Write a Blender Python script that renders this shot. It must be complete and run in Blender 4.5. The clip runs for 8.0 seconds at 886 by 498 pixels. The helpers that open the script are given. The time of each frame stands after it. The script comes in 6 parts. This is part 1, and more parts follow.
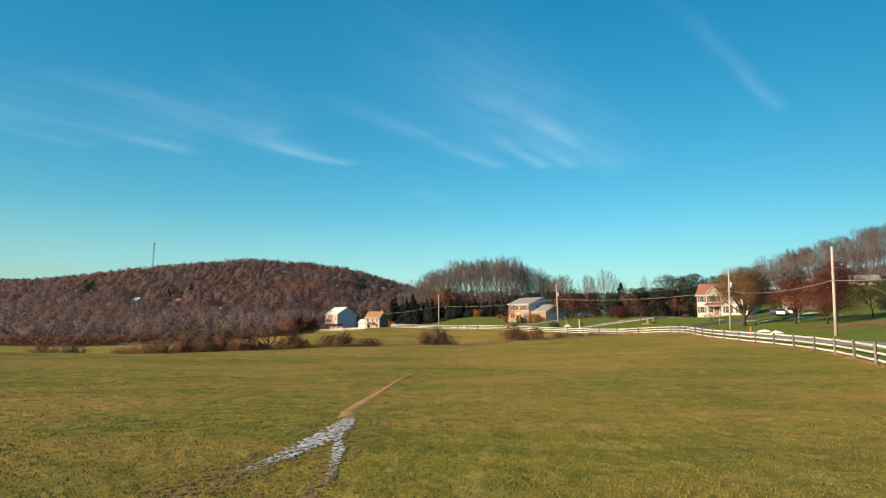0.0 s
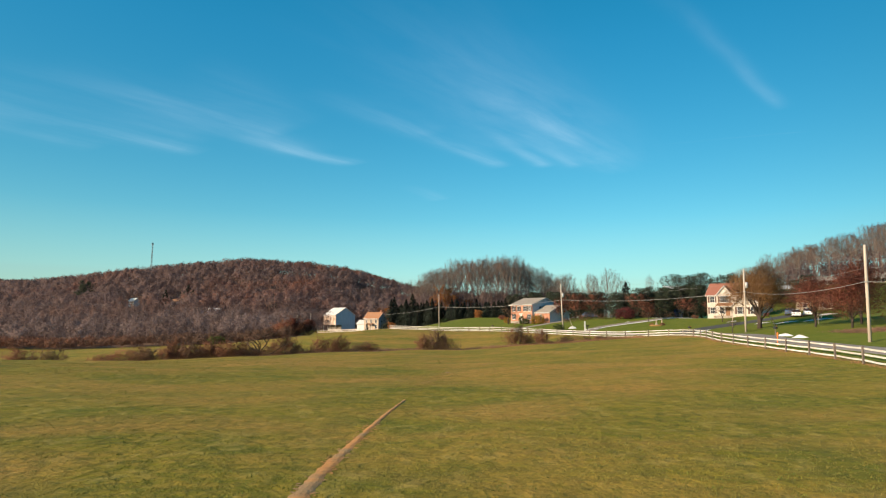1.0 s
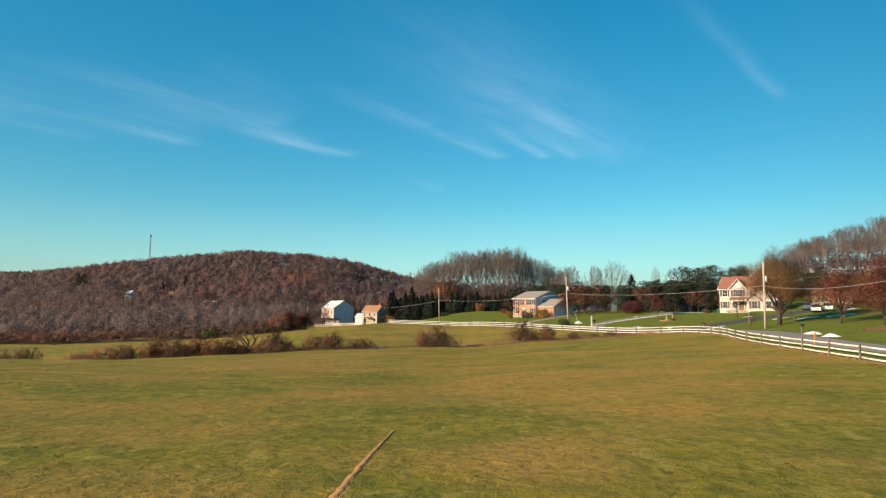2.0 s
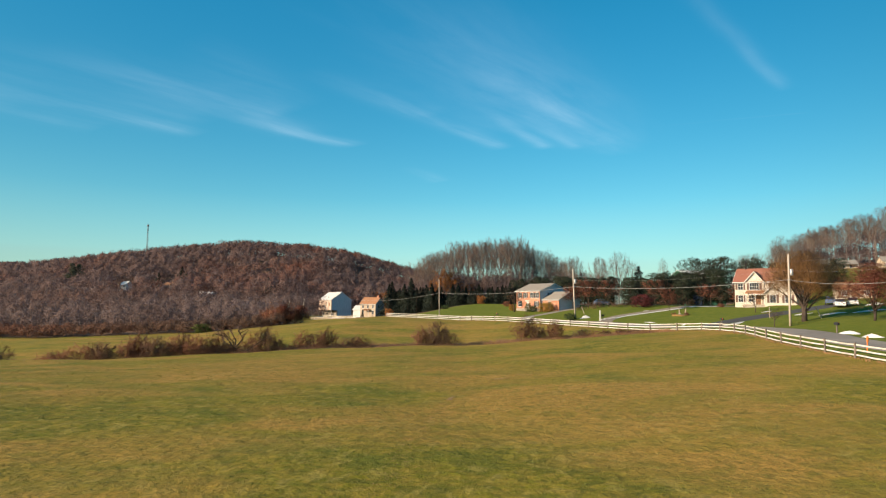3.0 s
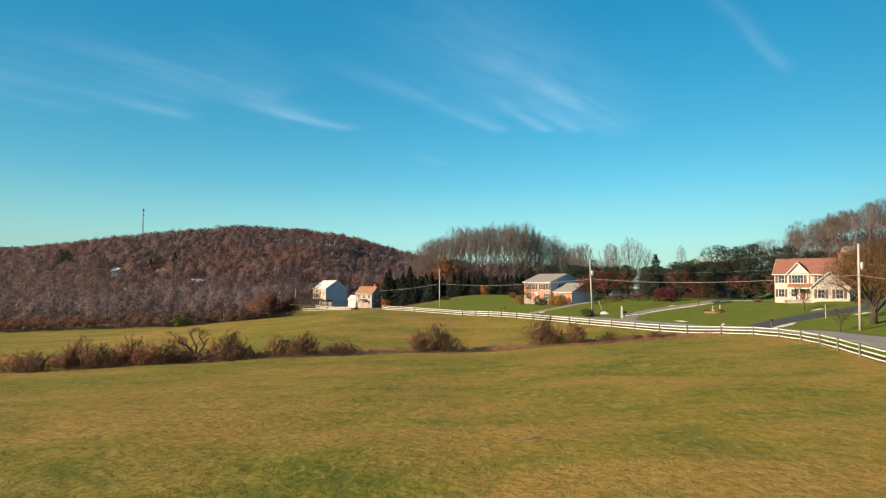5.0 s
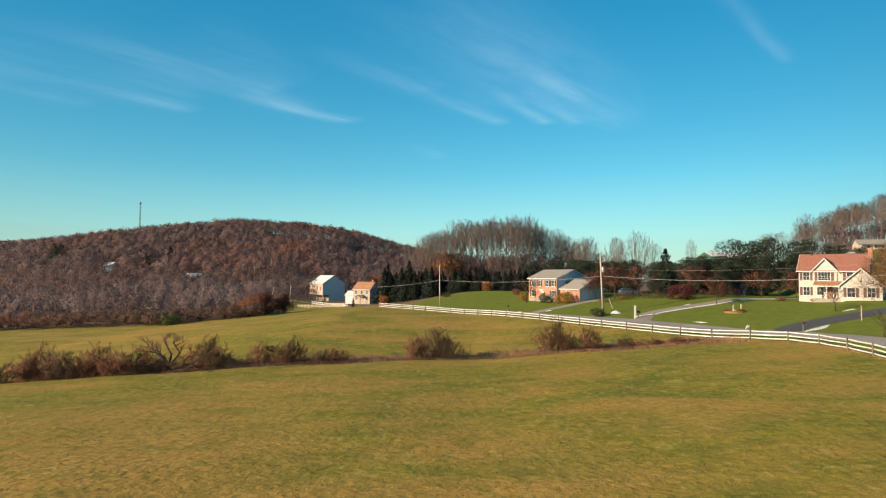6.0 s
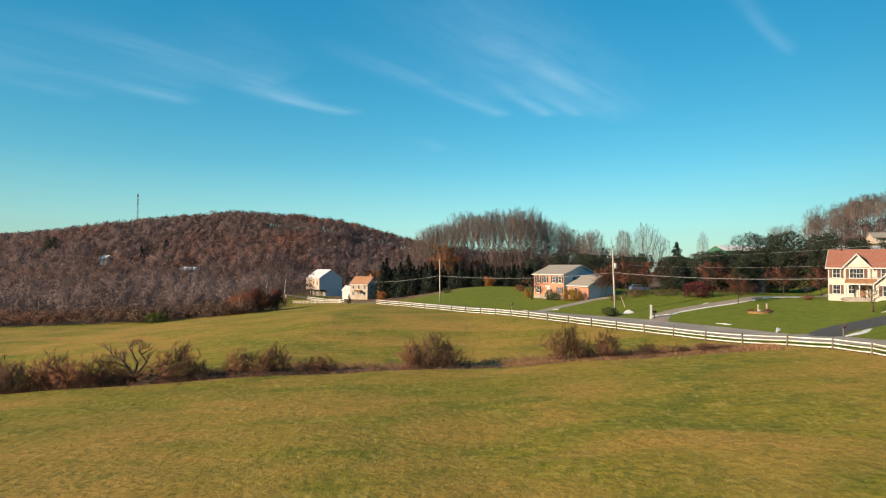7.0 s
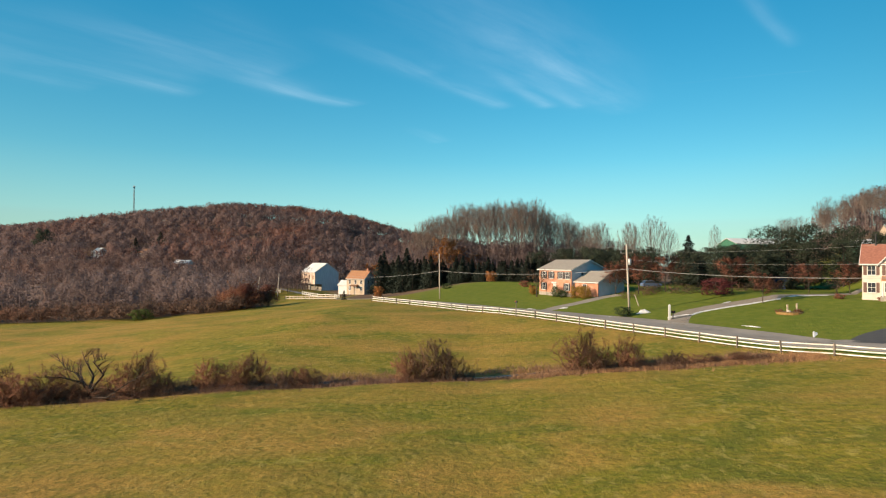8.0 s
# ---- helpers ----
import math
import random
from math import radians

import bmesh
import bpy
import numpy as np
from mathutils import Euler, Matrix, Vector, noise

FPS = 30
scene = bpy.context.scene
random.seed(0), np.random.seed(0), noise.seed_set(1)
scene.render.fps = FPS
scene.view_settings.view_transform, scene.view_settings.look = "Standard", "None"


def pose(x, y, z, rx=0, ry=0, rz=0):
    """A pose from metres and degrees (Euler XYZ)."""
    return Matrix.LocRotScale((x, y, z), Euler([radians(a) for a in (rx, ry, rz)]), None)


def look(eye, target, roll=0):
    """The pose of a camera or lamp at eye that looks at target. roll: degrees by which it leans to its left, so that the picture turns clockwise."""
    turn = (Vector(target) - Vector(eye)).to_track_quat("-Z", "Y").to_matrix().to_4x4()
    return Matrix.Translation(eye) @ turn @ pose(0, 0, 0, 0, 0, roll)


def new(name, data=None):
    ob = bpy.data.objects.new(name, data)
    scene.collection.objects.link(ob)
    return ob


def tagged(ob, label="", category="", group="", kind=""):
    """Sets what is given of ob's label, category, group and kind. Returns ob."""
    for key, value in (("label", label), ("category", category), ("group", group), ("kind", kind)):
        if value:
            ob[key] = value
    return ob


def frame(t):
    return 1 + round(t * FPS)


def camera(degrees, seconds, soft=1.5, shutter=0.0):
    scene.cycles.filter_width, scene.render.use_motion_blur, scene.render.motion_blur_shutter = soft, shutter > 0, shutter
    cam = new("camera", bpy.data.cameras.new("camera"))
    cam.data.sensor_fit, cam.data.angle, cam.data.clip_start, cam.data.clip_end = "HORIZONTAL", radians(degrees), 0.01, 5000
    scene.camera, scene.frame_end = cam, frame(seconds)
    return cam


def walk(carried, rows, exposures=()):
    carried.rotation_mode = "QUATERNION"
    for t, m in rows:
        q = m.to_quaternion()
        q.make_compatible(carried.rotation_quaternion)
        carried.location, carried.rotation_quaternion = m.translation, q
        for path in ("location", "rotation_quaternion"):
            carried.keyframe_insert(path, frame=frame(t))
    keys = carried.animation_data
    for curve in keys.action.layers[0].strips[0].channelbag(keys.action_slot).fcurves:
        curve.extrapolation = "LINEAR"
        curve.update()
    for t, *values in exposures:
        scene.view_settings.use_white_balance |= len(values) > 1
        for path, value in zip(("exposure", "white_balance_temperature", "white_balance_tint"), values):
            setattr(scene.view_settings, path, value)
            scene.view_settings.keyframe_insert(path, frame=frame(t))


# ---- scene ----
cam = camera(73.7, 8.0, soft=1.2)

PATH = [
    (0, (1.164, 3.881, 3.748), (1.087, 5.865, 3.989), 0.9),
    (0.5, (1.092, 6.663, 4.163), (1.014, 8.647, 4.403), 0.8),
    (1, (1.017, 9.717, 4.604), (0.939, 11.702, 4.841), 0.7),
    (1.5, (0.981, 13.082, 4.926), (0.902, 15.067, 5.151), 0.7),
    (3, (0.346, 23.922, 6.282), (0.268, 25.913, 6.458), 0.7),
    (3.5, (0.229, 27.935, 6.771), (0.15, 29.927, 6.931), 0.6),
    (4, (0.105, 31.995, 7.258), (0.025, 33.988, 7.406), 0.6),
    (4.5, (-0.004, 36.122, 7.841), (-0.085, 38.116, 7.976), 0.7),
    (6, (-0.597, 48.263, 9.386), (-0.678, 50.259, 9.485), 0.6),
    (6.5, (-0.708, 52.504, 9.88), (-0.789, 54.501, 9.964), 0.6),
    (7, (-0.852, 56.765, 10.236), (-0.935, 58.762, 10.309), 0.6),
    (7.5, (-0.983, 61.085, 10.631), (-1.066, 63.082, 10.691), 0.5),
    (8, (-1.209, 65.344, 10.975), (-1.291, 67.342, 11.021), 0.6),
]
walk(cam, [(t, look(eye, target, roll)) for t, eye, target, roll in PATH])

# ---- light ----
SUN_ELEV, SUN_AZ = 21.0, 246.0      # degrees; the azimuth runs clockwise from +y
sun_from = Vector((math.sin(radians(SUN_AZ)) * math.cos(radians(SUN_ELEV)),
                   math.cos(radians(SUN_AZ)) * math.cos(radians(SUN_ELEV)), math.sin(radians(SUN_ELEV))))
sun = new("sun", bpy.data.lights.new("sun", "SUN"))
sun.data.energy, sun.data.angle, sun.data.color = 5.0, radians(0.6), (1.0, 0.775, 0.53)
sun.matrix_world = look(sun_from * 100, (0, 0, 0))
scene.view_settings.exposure = 0.86

world = bpy.data.worlds.new("world")
scene.world = world
world.use_nodes = True
wn, wl = world.node_tree.nodes, world.node_tree.links
wn.clear()


def wnode(kind, **kw):
    n = wn.new(kind)
    for k, v in kw.items():
        n.inputs[k.replace("_", " ")].default_value = v
    return n


sky = wn.new("ShaderNodeTexSky")
sky.sky_type, sky.sun_disc = "NISHITA", False
sky.sun_elevation, sky.sun_rotation = radians(SUN_ELEV), radians(SUN_AZ)
sky.altitude, sky.air_density, sky.dust_density, sky.ozone_density = 100, 1.0, 0.1, 3.0
tint = wn.new("ShaderNodeHueSaturation")
tint.inputs["Hue"].default_value, tint.inputs["Saturation"].default_value, tint.inputs["Value"].default_value = 0.478, 1.37, 1.0
wl.new(sky.outputs[0], tint.inputs["Color"])
coord = wn.new("ShaderNodeTexCoord")
split = wn.new("ShaderNodeSeparateXYZ")
wl.new(coord.outputs["Generated"], split.inputs[0])


def wmath(op, a, b=None, clamp=False):
    n = wn.new("ShaderNodeMath")
    n.operation, n.use_clamp = op, clamp
    for i, v in enumerate((a, b)):
        if v is None:
            continue
        if isinstance(v, (int, float)):
            n.inputs[i].default_value = v
        else:
            wl.new(v, n.inputs[i])
    return n.outputs[0]


# thin cirrus on a high flat layer (the direction divided by its height): streaks drawn out by one wind
zz = wmath("MAXIMUM", split.outputs[2], 0.03)
px, py = wmath("DIVIDE", split.outputs[0], zz), wmath("DIVIDE", split.outputs[1], zz)
WIND = radians(53)
along = wmath("ADD", wmath("MULTIPLY", px, math.cos(WIND)), wmath("MULTIPLY", py, math.sin(WIND)))
across = wmath("SUBTRACT", wmath("MULTIPLY", py, math.cos(WIND)), wmath("MULTIPLY", px, math.sin(WIND)))
plane = wn.new("ShaderNodeCombineXYZ")
wl.new(wmath("MULTIPLY", along, 0.55), plane.inputs[0]), wl.new(wmath("MULTIPLY", across, 1.9), plane.inputs[1])
wisp = wnode("ShaderNodeTexNoise", Scale=2.2, Detail=7.0, Roughness=0.6, Distortion=0.3)
wl.new(plane.outputs[0], wisp.inputs["Vector"])
waver = wnode("ShaderNodeTexNoise", Scale=1.3, Detail=2.0, Roughness=0.5)
wl.new(plane.outputs[0], waver.inputs["Vector"])
shift = wmath("MULTIPLY", wmath("SUBTRACT", waver.outputs[0], 0.5), 0.22)
grain = wmath("MULTIPLY", wmath("SUBTRACT", wisp.outputs[0], 0.36), 2.6, True)


def streak(p, q, w, amount):
    """A feathered wisp from p to q on the layer: it thickens towards q and breaks up in the wind."""
    c, sn = math.cos(WIND), math.sin(WIND)
    u0, u1 = p[0] * c + p[1] * sn, q[0] * c + q[1] * sn
    v0, v1 = p[1] * c - p[0] * sn, q[1] * c - q[0] * sn
    f = wmath("DIVIDE", wmath("SUBTRACT", along, u0), u1 - u0)
    mid = wmath("ADD", wmath("MULTIPLY", f, v1 - v0), v0)
    d = wmath("DIVIDE", wmath("ADD", wmath("SUBTRACT", across, mid), shift), w * 1.5)
    bell = wmath("POWER", 2.718, wmath("MULTIPLY", wmath("MULTIPLY", d, d), -1.0))
    rise = wmath("MULTIPLY", wmath("ADD", f, 0.25), 1.1, True)
    fall = wmath("MULTIPLY", wmath("SUBTRACT", 1.06, f), 7.0, True)
    return wmath("MULTIPLY", wmath("MULTIPLY", bell, amount), wmath("MULTIPLY", rise, fall))


total = None
for p, q, w, amount in (((-2.31, 2.73), (-1.68, 3.47), 0.075, 0.50), ((-2.55, 2.95), (-2.2, 3.35), 0.09, 0.30), ((-2.3, 2.35), (-1.5, 3.2), 0.24, 0.22),
                        ((-1.55, 2.45), (-0.95, 3.46), 0.11, 0.42), ((-1.25, 3.20), (-0.72, 3.72), 0.045, 0.75), ((-1.08, 2.35), (-0.96, 3.05), 0.13, 0.30), ((-1.9, 2.3), (-1.2, 2.8), 0.14, 0.16),
                        ((-0.62, 2.60), (-0.2, 3.10), 0.07, 0.36), ((-0.32, 2.98), (0.21, 3.79), 0.05, 0.80), ((0.16, 3.20), (0.50, 3.80), 0.04, 0.75), ((0.36, 3.20), (0.72, 3.79), 0.042, 0.60),
                        ((-0.10, 1.92), (0.95, 3.75), 0.16, 0.34), ((-0.35, 1.95), (0.35, 3.3), 0.22, 0.26), ((0.38, 2.90), (1.05, 3.90), 0.07, 0.40), ((-0.06, 2.3), (0.6, 3.3), 0.10, 0.28),
                        ((0.66, 1.76), (1.44, 2.70), 0.024, 0.40), ((-0.42, 4.45), (-0.22, 4.9), 0.05, 0.30), ((1.2, 3.26), (1.75, 3.08), 0.02, 0.18), ((-3.2, 1.6), (-2.4, 2.9), 0.2, 0.3),
                        ((2.6, 1.2), (3.6, 2.6), 0.15, 0.3), ((-1.0, -2.6), (0.2, -1.2), 0.2, 0.4)):
    one = streak(p, q, w, amount)
    total = one if total is None else wmath("ADD", total, one)
cloud = wmath("MULTIPLY", wmath("MULTIPLY", total, wmath("ADD", wmath("MULTIPLY", grain, 0.80), 0.24)), 0.31, True)
# the air near the horizon is a little deeper and greener than a clean model sky
haze = wn.new("ShaderNodeMix")
haze.data_type, haze.blend_type = "RGBA", "MULTIPLY"
wl.new(wmath("SUBTRACT", 1.0, wmath("MULTIPLY", split.outputs[2], 2.3, True), True), haze.inputs["Factor"])
wl.new(tint.outputs[0], haze.inputs["A"])
haze.inputs["B"].default_value = (0.64, 0.86, 0.775, 1)
cast = wn.new("ShaderNodeMix")
cast.data_type, cast.blend_type = "RGBA", "MULTIPLY"
cast.inputs["Factor"].default_value, cast.inputs["B"].default_value = 1.0, (1.10, 1.0, 0.965, 1)
wl.new(haze.outputs["Result"], cast.inputs["A"])
# sky brightness scaled by x: strongest near the middle, weaker to both sides
even = wmath("SUBTRACT", 1.15, wmath("MULTIPLY", split.outputs[0], wmath("ADD", wmath("MULTIPLY", split.outputs[0], 0.75), 0.13)))
level = wn.new("ShaderNodeVectorMath")
level.operation = "SCALE"
low = wn.new("ShaderNodeMix")       # pale blue-green air right at the horizon
low.data_type = "RGBA"
wl.new(wmath("MULTIPLY", wmath("SUBTRACT", 1.0, wmath("MULTIPLY", split.outputs[2], 6.0, True), True), 0.62), low.inputs["Factor"])
wl.new(cast.outputs["Result"], low.inputs["A"])
low.inputs["B"].default_value = (1.95, 3.75, 4.1, 1)
wl.new(low.outputs["Result"], level.inputs[0]), wl.new(wmath("MAXIMUM", even, 0.82), level.inputs["Scale"])
mixc = wn.new("ShaderNodeMix")
mixc.data_type = "RGBA"
wl.new(cloud, mixc.inputs["Factor"])
wl.new(level.outputs[0], mixc.inputs["A"])
mixc.inputs["B"].default_value = (4.6, 6.0, 7.0, 1)
back = wn.new("ShaderNodeBackground")
back.inputs["Strength"].default_value = 0.090
wl.new(mixc.outputs["Result"], back.inputs["Color"])
wout = wn.new("ShaderNodeOutputWorld")
wl.new(back.outputs[0], wout.inputs["Surface"])


# ---- materials ----
def rgba(c):
    return (*c, 1.0)


def surface(name, base, other=None, scale=4.0, rough=0.8, bump=0.0, bump_scale=30.0, metal=0.0, island=0.0, third=None,
            third_scale=0.5, stretch=(1, 1, 1), third_from=0.45, soft=0.12, tone=None, thin=0.0):
    """A procedural material: two colours mixed by fine noise, a third by broad noise, grain by piece, and a bump."""
    m = bpy.data.materials.new(name)
    m.use_nodes = True
    n, l = m.node_tree.nodes, m.node_tree.links
    b = n["Principled BSDF"]
    b.inputs["Roughness"].default_value, b.inputs["Metallic"].default_value = rough, metal
    b.inputs["Specular IOR Level"].default_value = 0.3
    tc = n.new("ShaderNodeTexCoord")
    mp = n.new("ShaderNodeMapping")
    mp.inputs["Scale"].default_value = stretch
    geo = n.new("ShaderNodeNewGeometry")
    l.new(geo.outputs["Position"], mp.inputs["Vector"])
    other = other or tuple(c * 0.75 for c in base)

    def noise_fac(s, lo, hi, detail=5.0):
        t = n.new("ShaderNodeTexNoise")
        t.inputs["Scale"].default_value, t.inputs["Detail"].default_value = s, detail
        l.new(mp.outputs[0], t.inputs["Vector"])
        r = n.new("ShaderNodeMapRange")
        r.inputs["From Min"].default_value, r.inputs["From Max"].default_value = lo, hi
        l.new(t.outputs[0], r.inputs["Value"])
        return r.outputs[0]

    def blend(fac, a, c):
        x = n.new("ShaderNodeMix")
        x.data_type = "RGBA"
        for key, v in (("Factor", fac), ("A", a), ("B", c)):
            if isinstance(v, tuple):
                x.inputs[key].default_value = rgba(v)
            elif isinstance(v, float):
                x.inputs[key].default_value = v
            else:
                l.new(v, x.inputs[key])
        return x.outputs["Result"]

    col = blend(noise_fac(scale, 0.5 - soft, 0.5 + soft), base, other)
    if third:
        col = blend(noise_fac(third_scale, third_from, third_from + 0.17, 3.0), col, third)
    if tone:        # one tree lighter, darker or rustier than the next
        at = n.new("ShaderNodeAttribute")
        at.attribute_name = "tone"
        sep = n.new("ShaderNodeSeparateColor")
        l.new(at.outputs["Color"], sep.inputs[0])
        col = blend(sep.outputs[1], col, tone)
        hs = n.new("ShaderNodeHueSaturation")
        l.new(sep.outputs[0], hs.inputs["Value"])
        l.new(col, hs.inputs["Color"])
        col = hs.outputs[0]
    if island:
        hs = n.new("ShaderNodeHueSaturation")
        mr = n.new("ShaderNodeMapRange")
        mr.inputs["To Min"].default_value, mr.inputs["To Max"].default_value = 1 - island, 1 + island
        l.new(geo.outputs["Random Per Island"], mr.inputs["Value"])
        l.new(mr.outputs[0], hs.inputs["Value"])
        l.new(col, hs.inputs["Color"])
        col = hs.outputs[0]
    l.new(col, b.inputs["Base Color"])
    if thin:        # leaves, needles and sprays of twigs let some light through
        tr, mx = n.new("ShaderNodeBsdfTranslucent"), n.new("ShaderNodeMixShader")
        mx.inputs[0].default_value = thin
        l.new(col, tr.inputs["Color"])
        l.new(b.outputs[0], mx.inputs[1]), l.new(tr.outputs[0], mx.inputs[2])
        l.new(mx.outputs[0], n["Material Output"].inputs["Surface"])
    if bump:
        t = n.new("ShaderNodeTexNoise")
        t.inputs["Scale"].default_value, t.inputs["Detail"].default_value = bump_scale, 4.0
        l.new(mp.outputs[0], t.inputs["Vector"])
        bp = n.new("ShaderNodeBump")
        bp.inputs["Strength"].default_value, bp.inputs["Distance"].default_value = 1.0, bump
        l.new(t.outputs[0], bp.inputs["Height"])
        l.new(bp.outputs[0], b.inputs["Normal"])
    return m


M = {}
M["asphalt"] = surface("asphalt", (0.25, 0.218, 0.188), (0.205, 0.18, 0.157), 1.2, 0.9, 0.01, 60, third=(0.28, 0.245, 0.21), third_scale=0.12)
M["drive"] = surface("dark_asphalt", (0.05, 0.05, 0.053), (0.065, 0.063, 0.062), 2.0, 0.85, 0.01, 60)
M["gravel"] = surface("gravel", (0.27, 0.225, 0.18), (0.20, 0.165, 0.13), 6.0, 0.95, 0.03, 25)
M["snow"] = surface("snow", (0.62, 0.61, 0.61), (0.53, 0.52, 0.51), 1.5, 0.6, 0.05, 6)
M["white_rail"] = surface("white_rail", (0.66, 0.64, 0.60), (0.56, 0.53, 0.48), 1.2, 0.5, third=(0.50, 0.46, 0.40), third_scale=0.4)
M["post_wood"] = surface("post_wood", (0.20, 0.16, 0.13), (0.12, 0.10, 0.085), 6, 0.9, 0.01, 30, stretch=(1, 1, 0.15))
M["pole_wood"] = surface("pole_wood", (0.48, 0.41, 0.34), (0.36, 0.30, 0.25), 5, 0.9, 0.01, 30, stretch=(1, 1, 0.1))
M["metal"] = surface("grey_metal", (0.45, 0.45, 0.46), (0.35, 0.35, 0.36), 8, 0.45, metal=0.6)
M["tower_steel"] = surface("tower_steel", (0.14, 0.14, 0.145), (0.10, 0.10, 0.105), 3, 0.6)
M["wire"] = surface("wire", (0.20, 0.20, 0.20), (0.26, 0.26, 0.26), 3, 0.5)
M["brick"] = surface("brick", (0.44, 0.205, 0.125), (0.35, 0.155, 0.095), 2.5, 0.9, 0.01, 20, third=(0.48, 0.25, 0.17), third_scale=0.7)
M["siding"] = surface("pale_siding", (0.40, 0.44, 0.49), (0.36, 0.395, 0.44), 0.8, 0.7)
M["stucco"] = surface("cream_stucco", (0.55, 0.495, 0.425), (0.49, 0.435, 0.37), 1.2, 0.9, 0.008, 20)
M["shutter"] = surface("shutter", (0.13, 0.075, 0.06), (0.10, 0.055, 0.045), 4, 0.6)
M["dark_shutter"] = surface("dark_shutter", (0.03, 0.03, 0.035), (0.045, 0.045, 0.05), 4, 0.6)
M["white_paint"] = surface("white_paint", (0.58, 0.57, 0.55), (0.51, 0.50, 0.48), 2, 0.5)
M["grey_shingle"] = surface("grey_shingle", (0.27, 0.24, 0.205), (0.21, 0.19, 0.165), 3, 0.9, 0.01, 18, stretch=(1, 1, 3))
M["red_shingle"] = surface("red_shingle", (0.30, 0.125, 0.085), (0.22, 0.09, 0.062), 3, 0.9, 0.01, 18, stretch=(1, 1, 3))
M["orange_shingle"] = surface("orange_shingle", (0.37, 0.185, 0.095), (0.29, 0.14, 0.072), 2, 0.9, 0.01, 14)
M["white_metal"] = surface("white_metal_roof", (0.60, 0.595, 0.585), (0.50, 0.495, 0.485), 1, 0.5, third=(0.55, 0.52, 0.48), third_scale=0.2)
M["barn_wall"] = surface("barn_wall", (0.50, 0.37, 0.29), (0.40, 0.285, 0.22), 1.0, 0.9, third=(0.54, 0.46, 0.39), third_scale=0.25, stretch=(2, 2, 0.4))
# white-grey boards; the blue of the gable end's shade is put into the colour
M["barn_shaded_side"] = surface("barn_shaded_side", (0.52, 0.56, 0.62), (0.45, 0.49, 0.55), 0.8, 0.8, stretch=(3, 3, 0.5))
M["farm_wall"] = surface("farm_wall", (0.47, 0.375, 0.285), (0.40, 0.315, 0.235), 1.5, 0.9, 0.01, 12)
M["brown_wood"] = surface("brown_wood", (0.24, 0.13, 0.07), (0.17, 0.09, 0.05), 3, 0.8, stretch=(1, 1, 0.2))
M["green_wall"] = surface("green_metal_wall", (0.05, 0.16, 0.10), (0.04, 0.12, 0.08), 1, 0.6)
M["stone"] = surface("stone", (0.36, 0.32, 0.27), (0.25, 0.22, 0.19), 3, 0.9, 0.03, 8)
M["black"] = surface("black_paint", (0.02, 0.02, 0.022), (0.03, 0.03, 0.03), 5, 0.5)
M["orange"] = surface("orange_plastic", (0.75, 0.20, 0.04), (0.65, 0.16, 0.03), 5, 0.5)
M["car_white"] = surface("car_white", (0.72, 0.73, 0.75), (0.68, 0.69, 0.71), 2, 0.25)
M["car_blue"] = surface("car_blue", (0.10, 0.14, 0.22), (0.09, 0.12, 0.19), 2, 0.25)
M["rubber"] = surface("rubber", (0.02, 0.02, 0.02), (0.03, 0.03, 0.03), 9, 0.8)
M["bark"] = surface("bark", (0.215, 0.172, 0.145), (0.135, 0.108, 0.094), 5, 0.95, 0.03, 12, stretch=(1, 1, 0.25))
M["dark_bark"] = surface("dark_bark", (0.07, 0.052, 0.042), (0.045, 0.034, 0.028), 5, 0.95, 0.03, 12, stretch=(1, 1, 0.25))
M["twig"] = surface("twig", (0.31, 0.208, 0.170), (0.24, 0.160, 0.132), 0.12, 0.95, island=0.25, thin=0.4)
M["twig_warm"] = surface("twig_warm", (0.26, 0.155, 0.09), (0.18, 0.105, 0.065), 0.4, 0.95, island=0.3, thin=0.4)
M["wood_far"] = surface("bare_wood_crowns", (0.194, 0.134, 0.126), (0.158, 0.112, 0.108), 0.05, 0.95, island=0.16, tone=(0.235, 0.102, 0.070), thin=0.5)
M["brush_far"] = surface("bare_brush", (0.205, 0.152, 0.144), (0.130, 0.093, 0.090), 0.018, 0.95, island=0.16, tone=(0.150, 0.080, 0.060), thin=0.5)
M["hedge_stem"] = surface("hedge_stems", (0.135, 0.088, 0.066), (0.09, 0.062, 0.048), 3, 0.95)
M["hedge"] = surface("hedge_twigs", (0.275, 0.160, 0.108), (0.19, 0.113, 0.078), 0.35, 0.95, island=0.35, thin=0.4)
M["hedge_red"] = surface("hedge_red_twigs", (0.295, 0.142, 0.088), (0.21, 0.104, 0.067), 0.35, 0.95, island=0.35, thin=0.4)
M["hedge_far"] = surface("reddish_brush", (0.165, 0.104, 0.078), (0.120, 0.078, 0.060), 0.2, 0.95, island=0.2, tone=(0.20, 0.086, 0.055), thin=0.5)
M["dry_grass"] = surface("dry_grass", (0.31, 0.175, 0.085), (0.23, 0.125, 0.062), 0.6, 0.95, island=0.3)
M["spruce"] = surface("spruce_needles", (0.040, 0.054, 0.042), (0.023, 0.034, 0.027), 0.6, 0.9, island=0.35, thin=0.25)
M["pine"] = surface("pine_needles", (0.046, 0.058, 0.036), (0.029, 0.038, 0.024), 0.4, 0.9, island=0.35, thin=0.3)
M["rust_leaf"] = surface("rust_leaves", (0.29, 0.116, 0.072), (0.20, 0.084, 0.058), 0.4, 0.9, island=0.4, thin=0.4)
M["oak_leaf"] = surface("oak_leaves", (0.27, 0.092, 0.062), (0.185, 0.066, 0.048), 0.4, 0.9, island=0.35, thin=0.4)
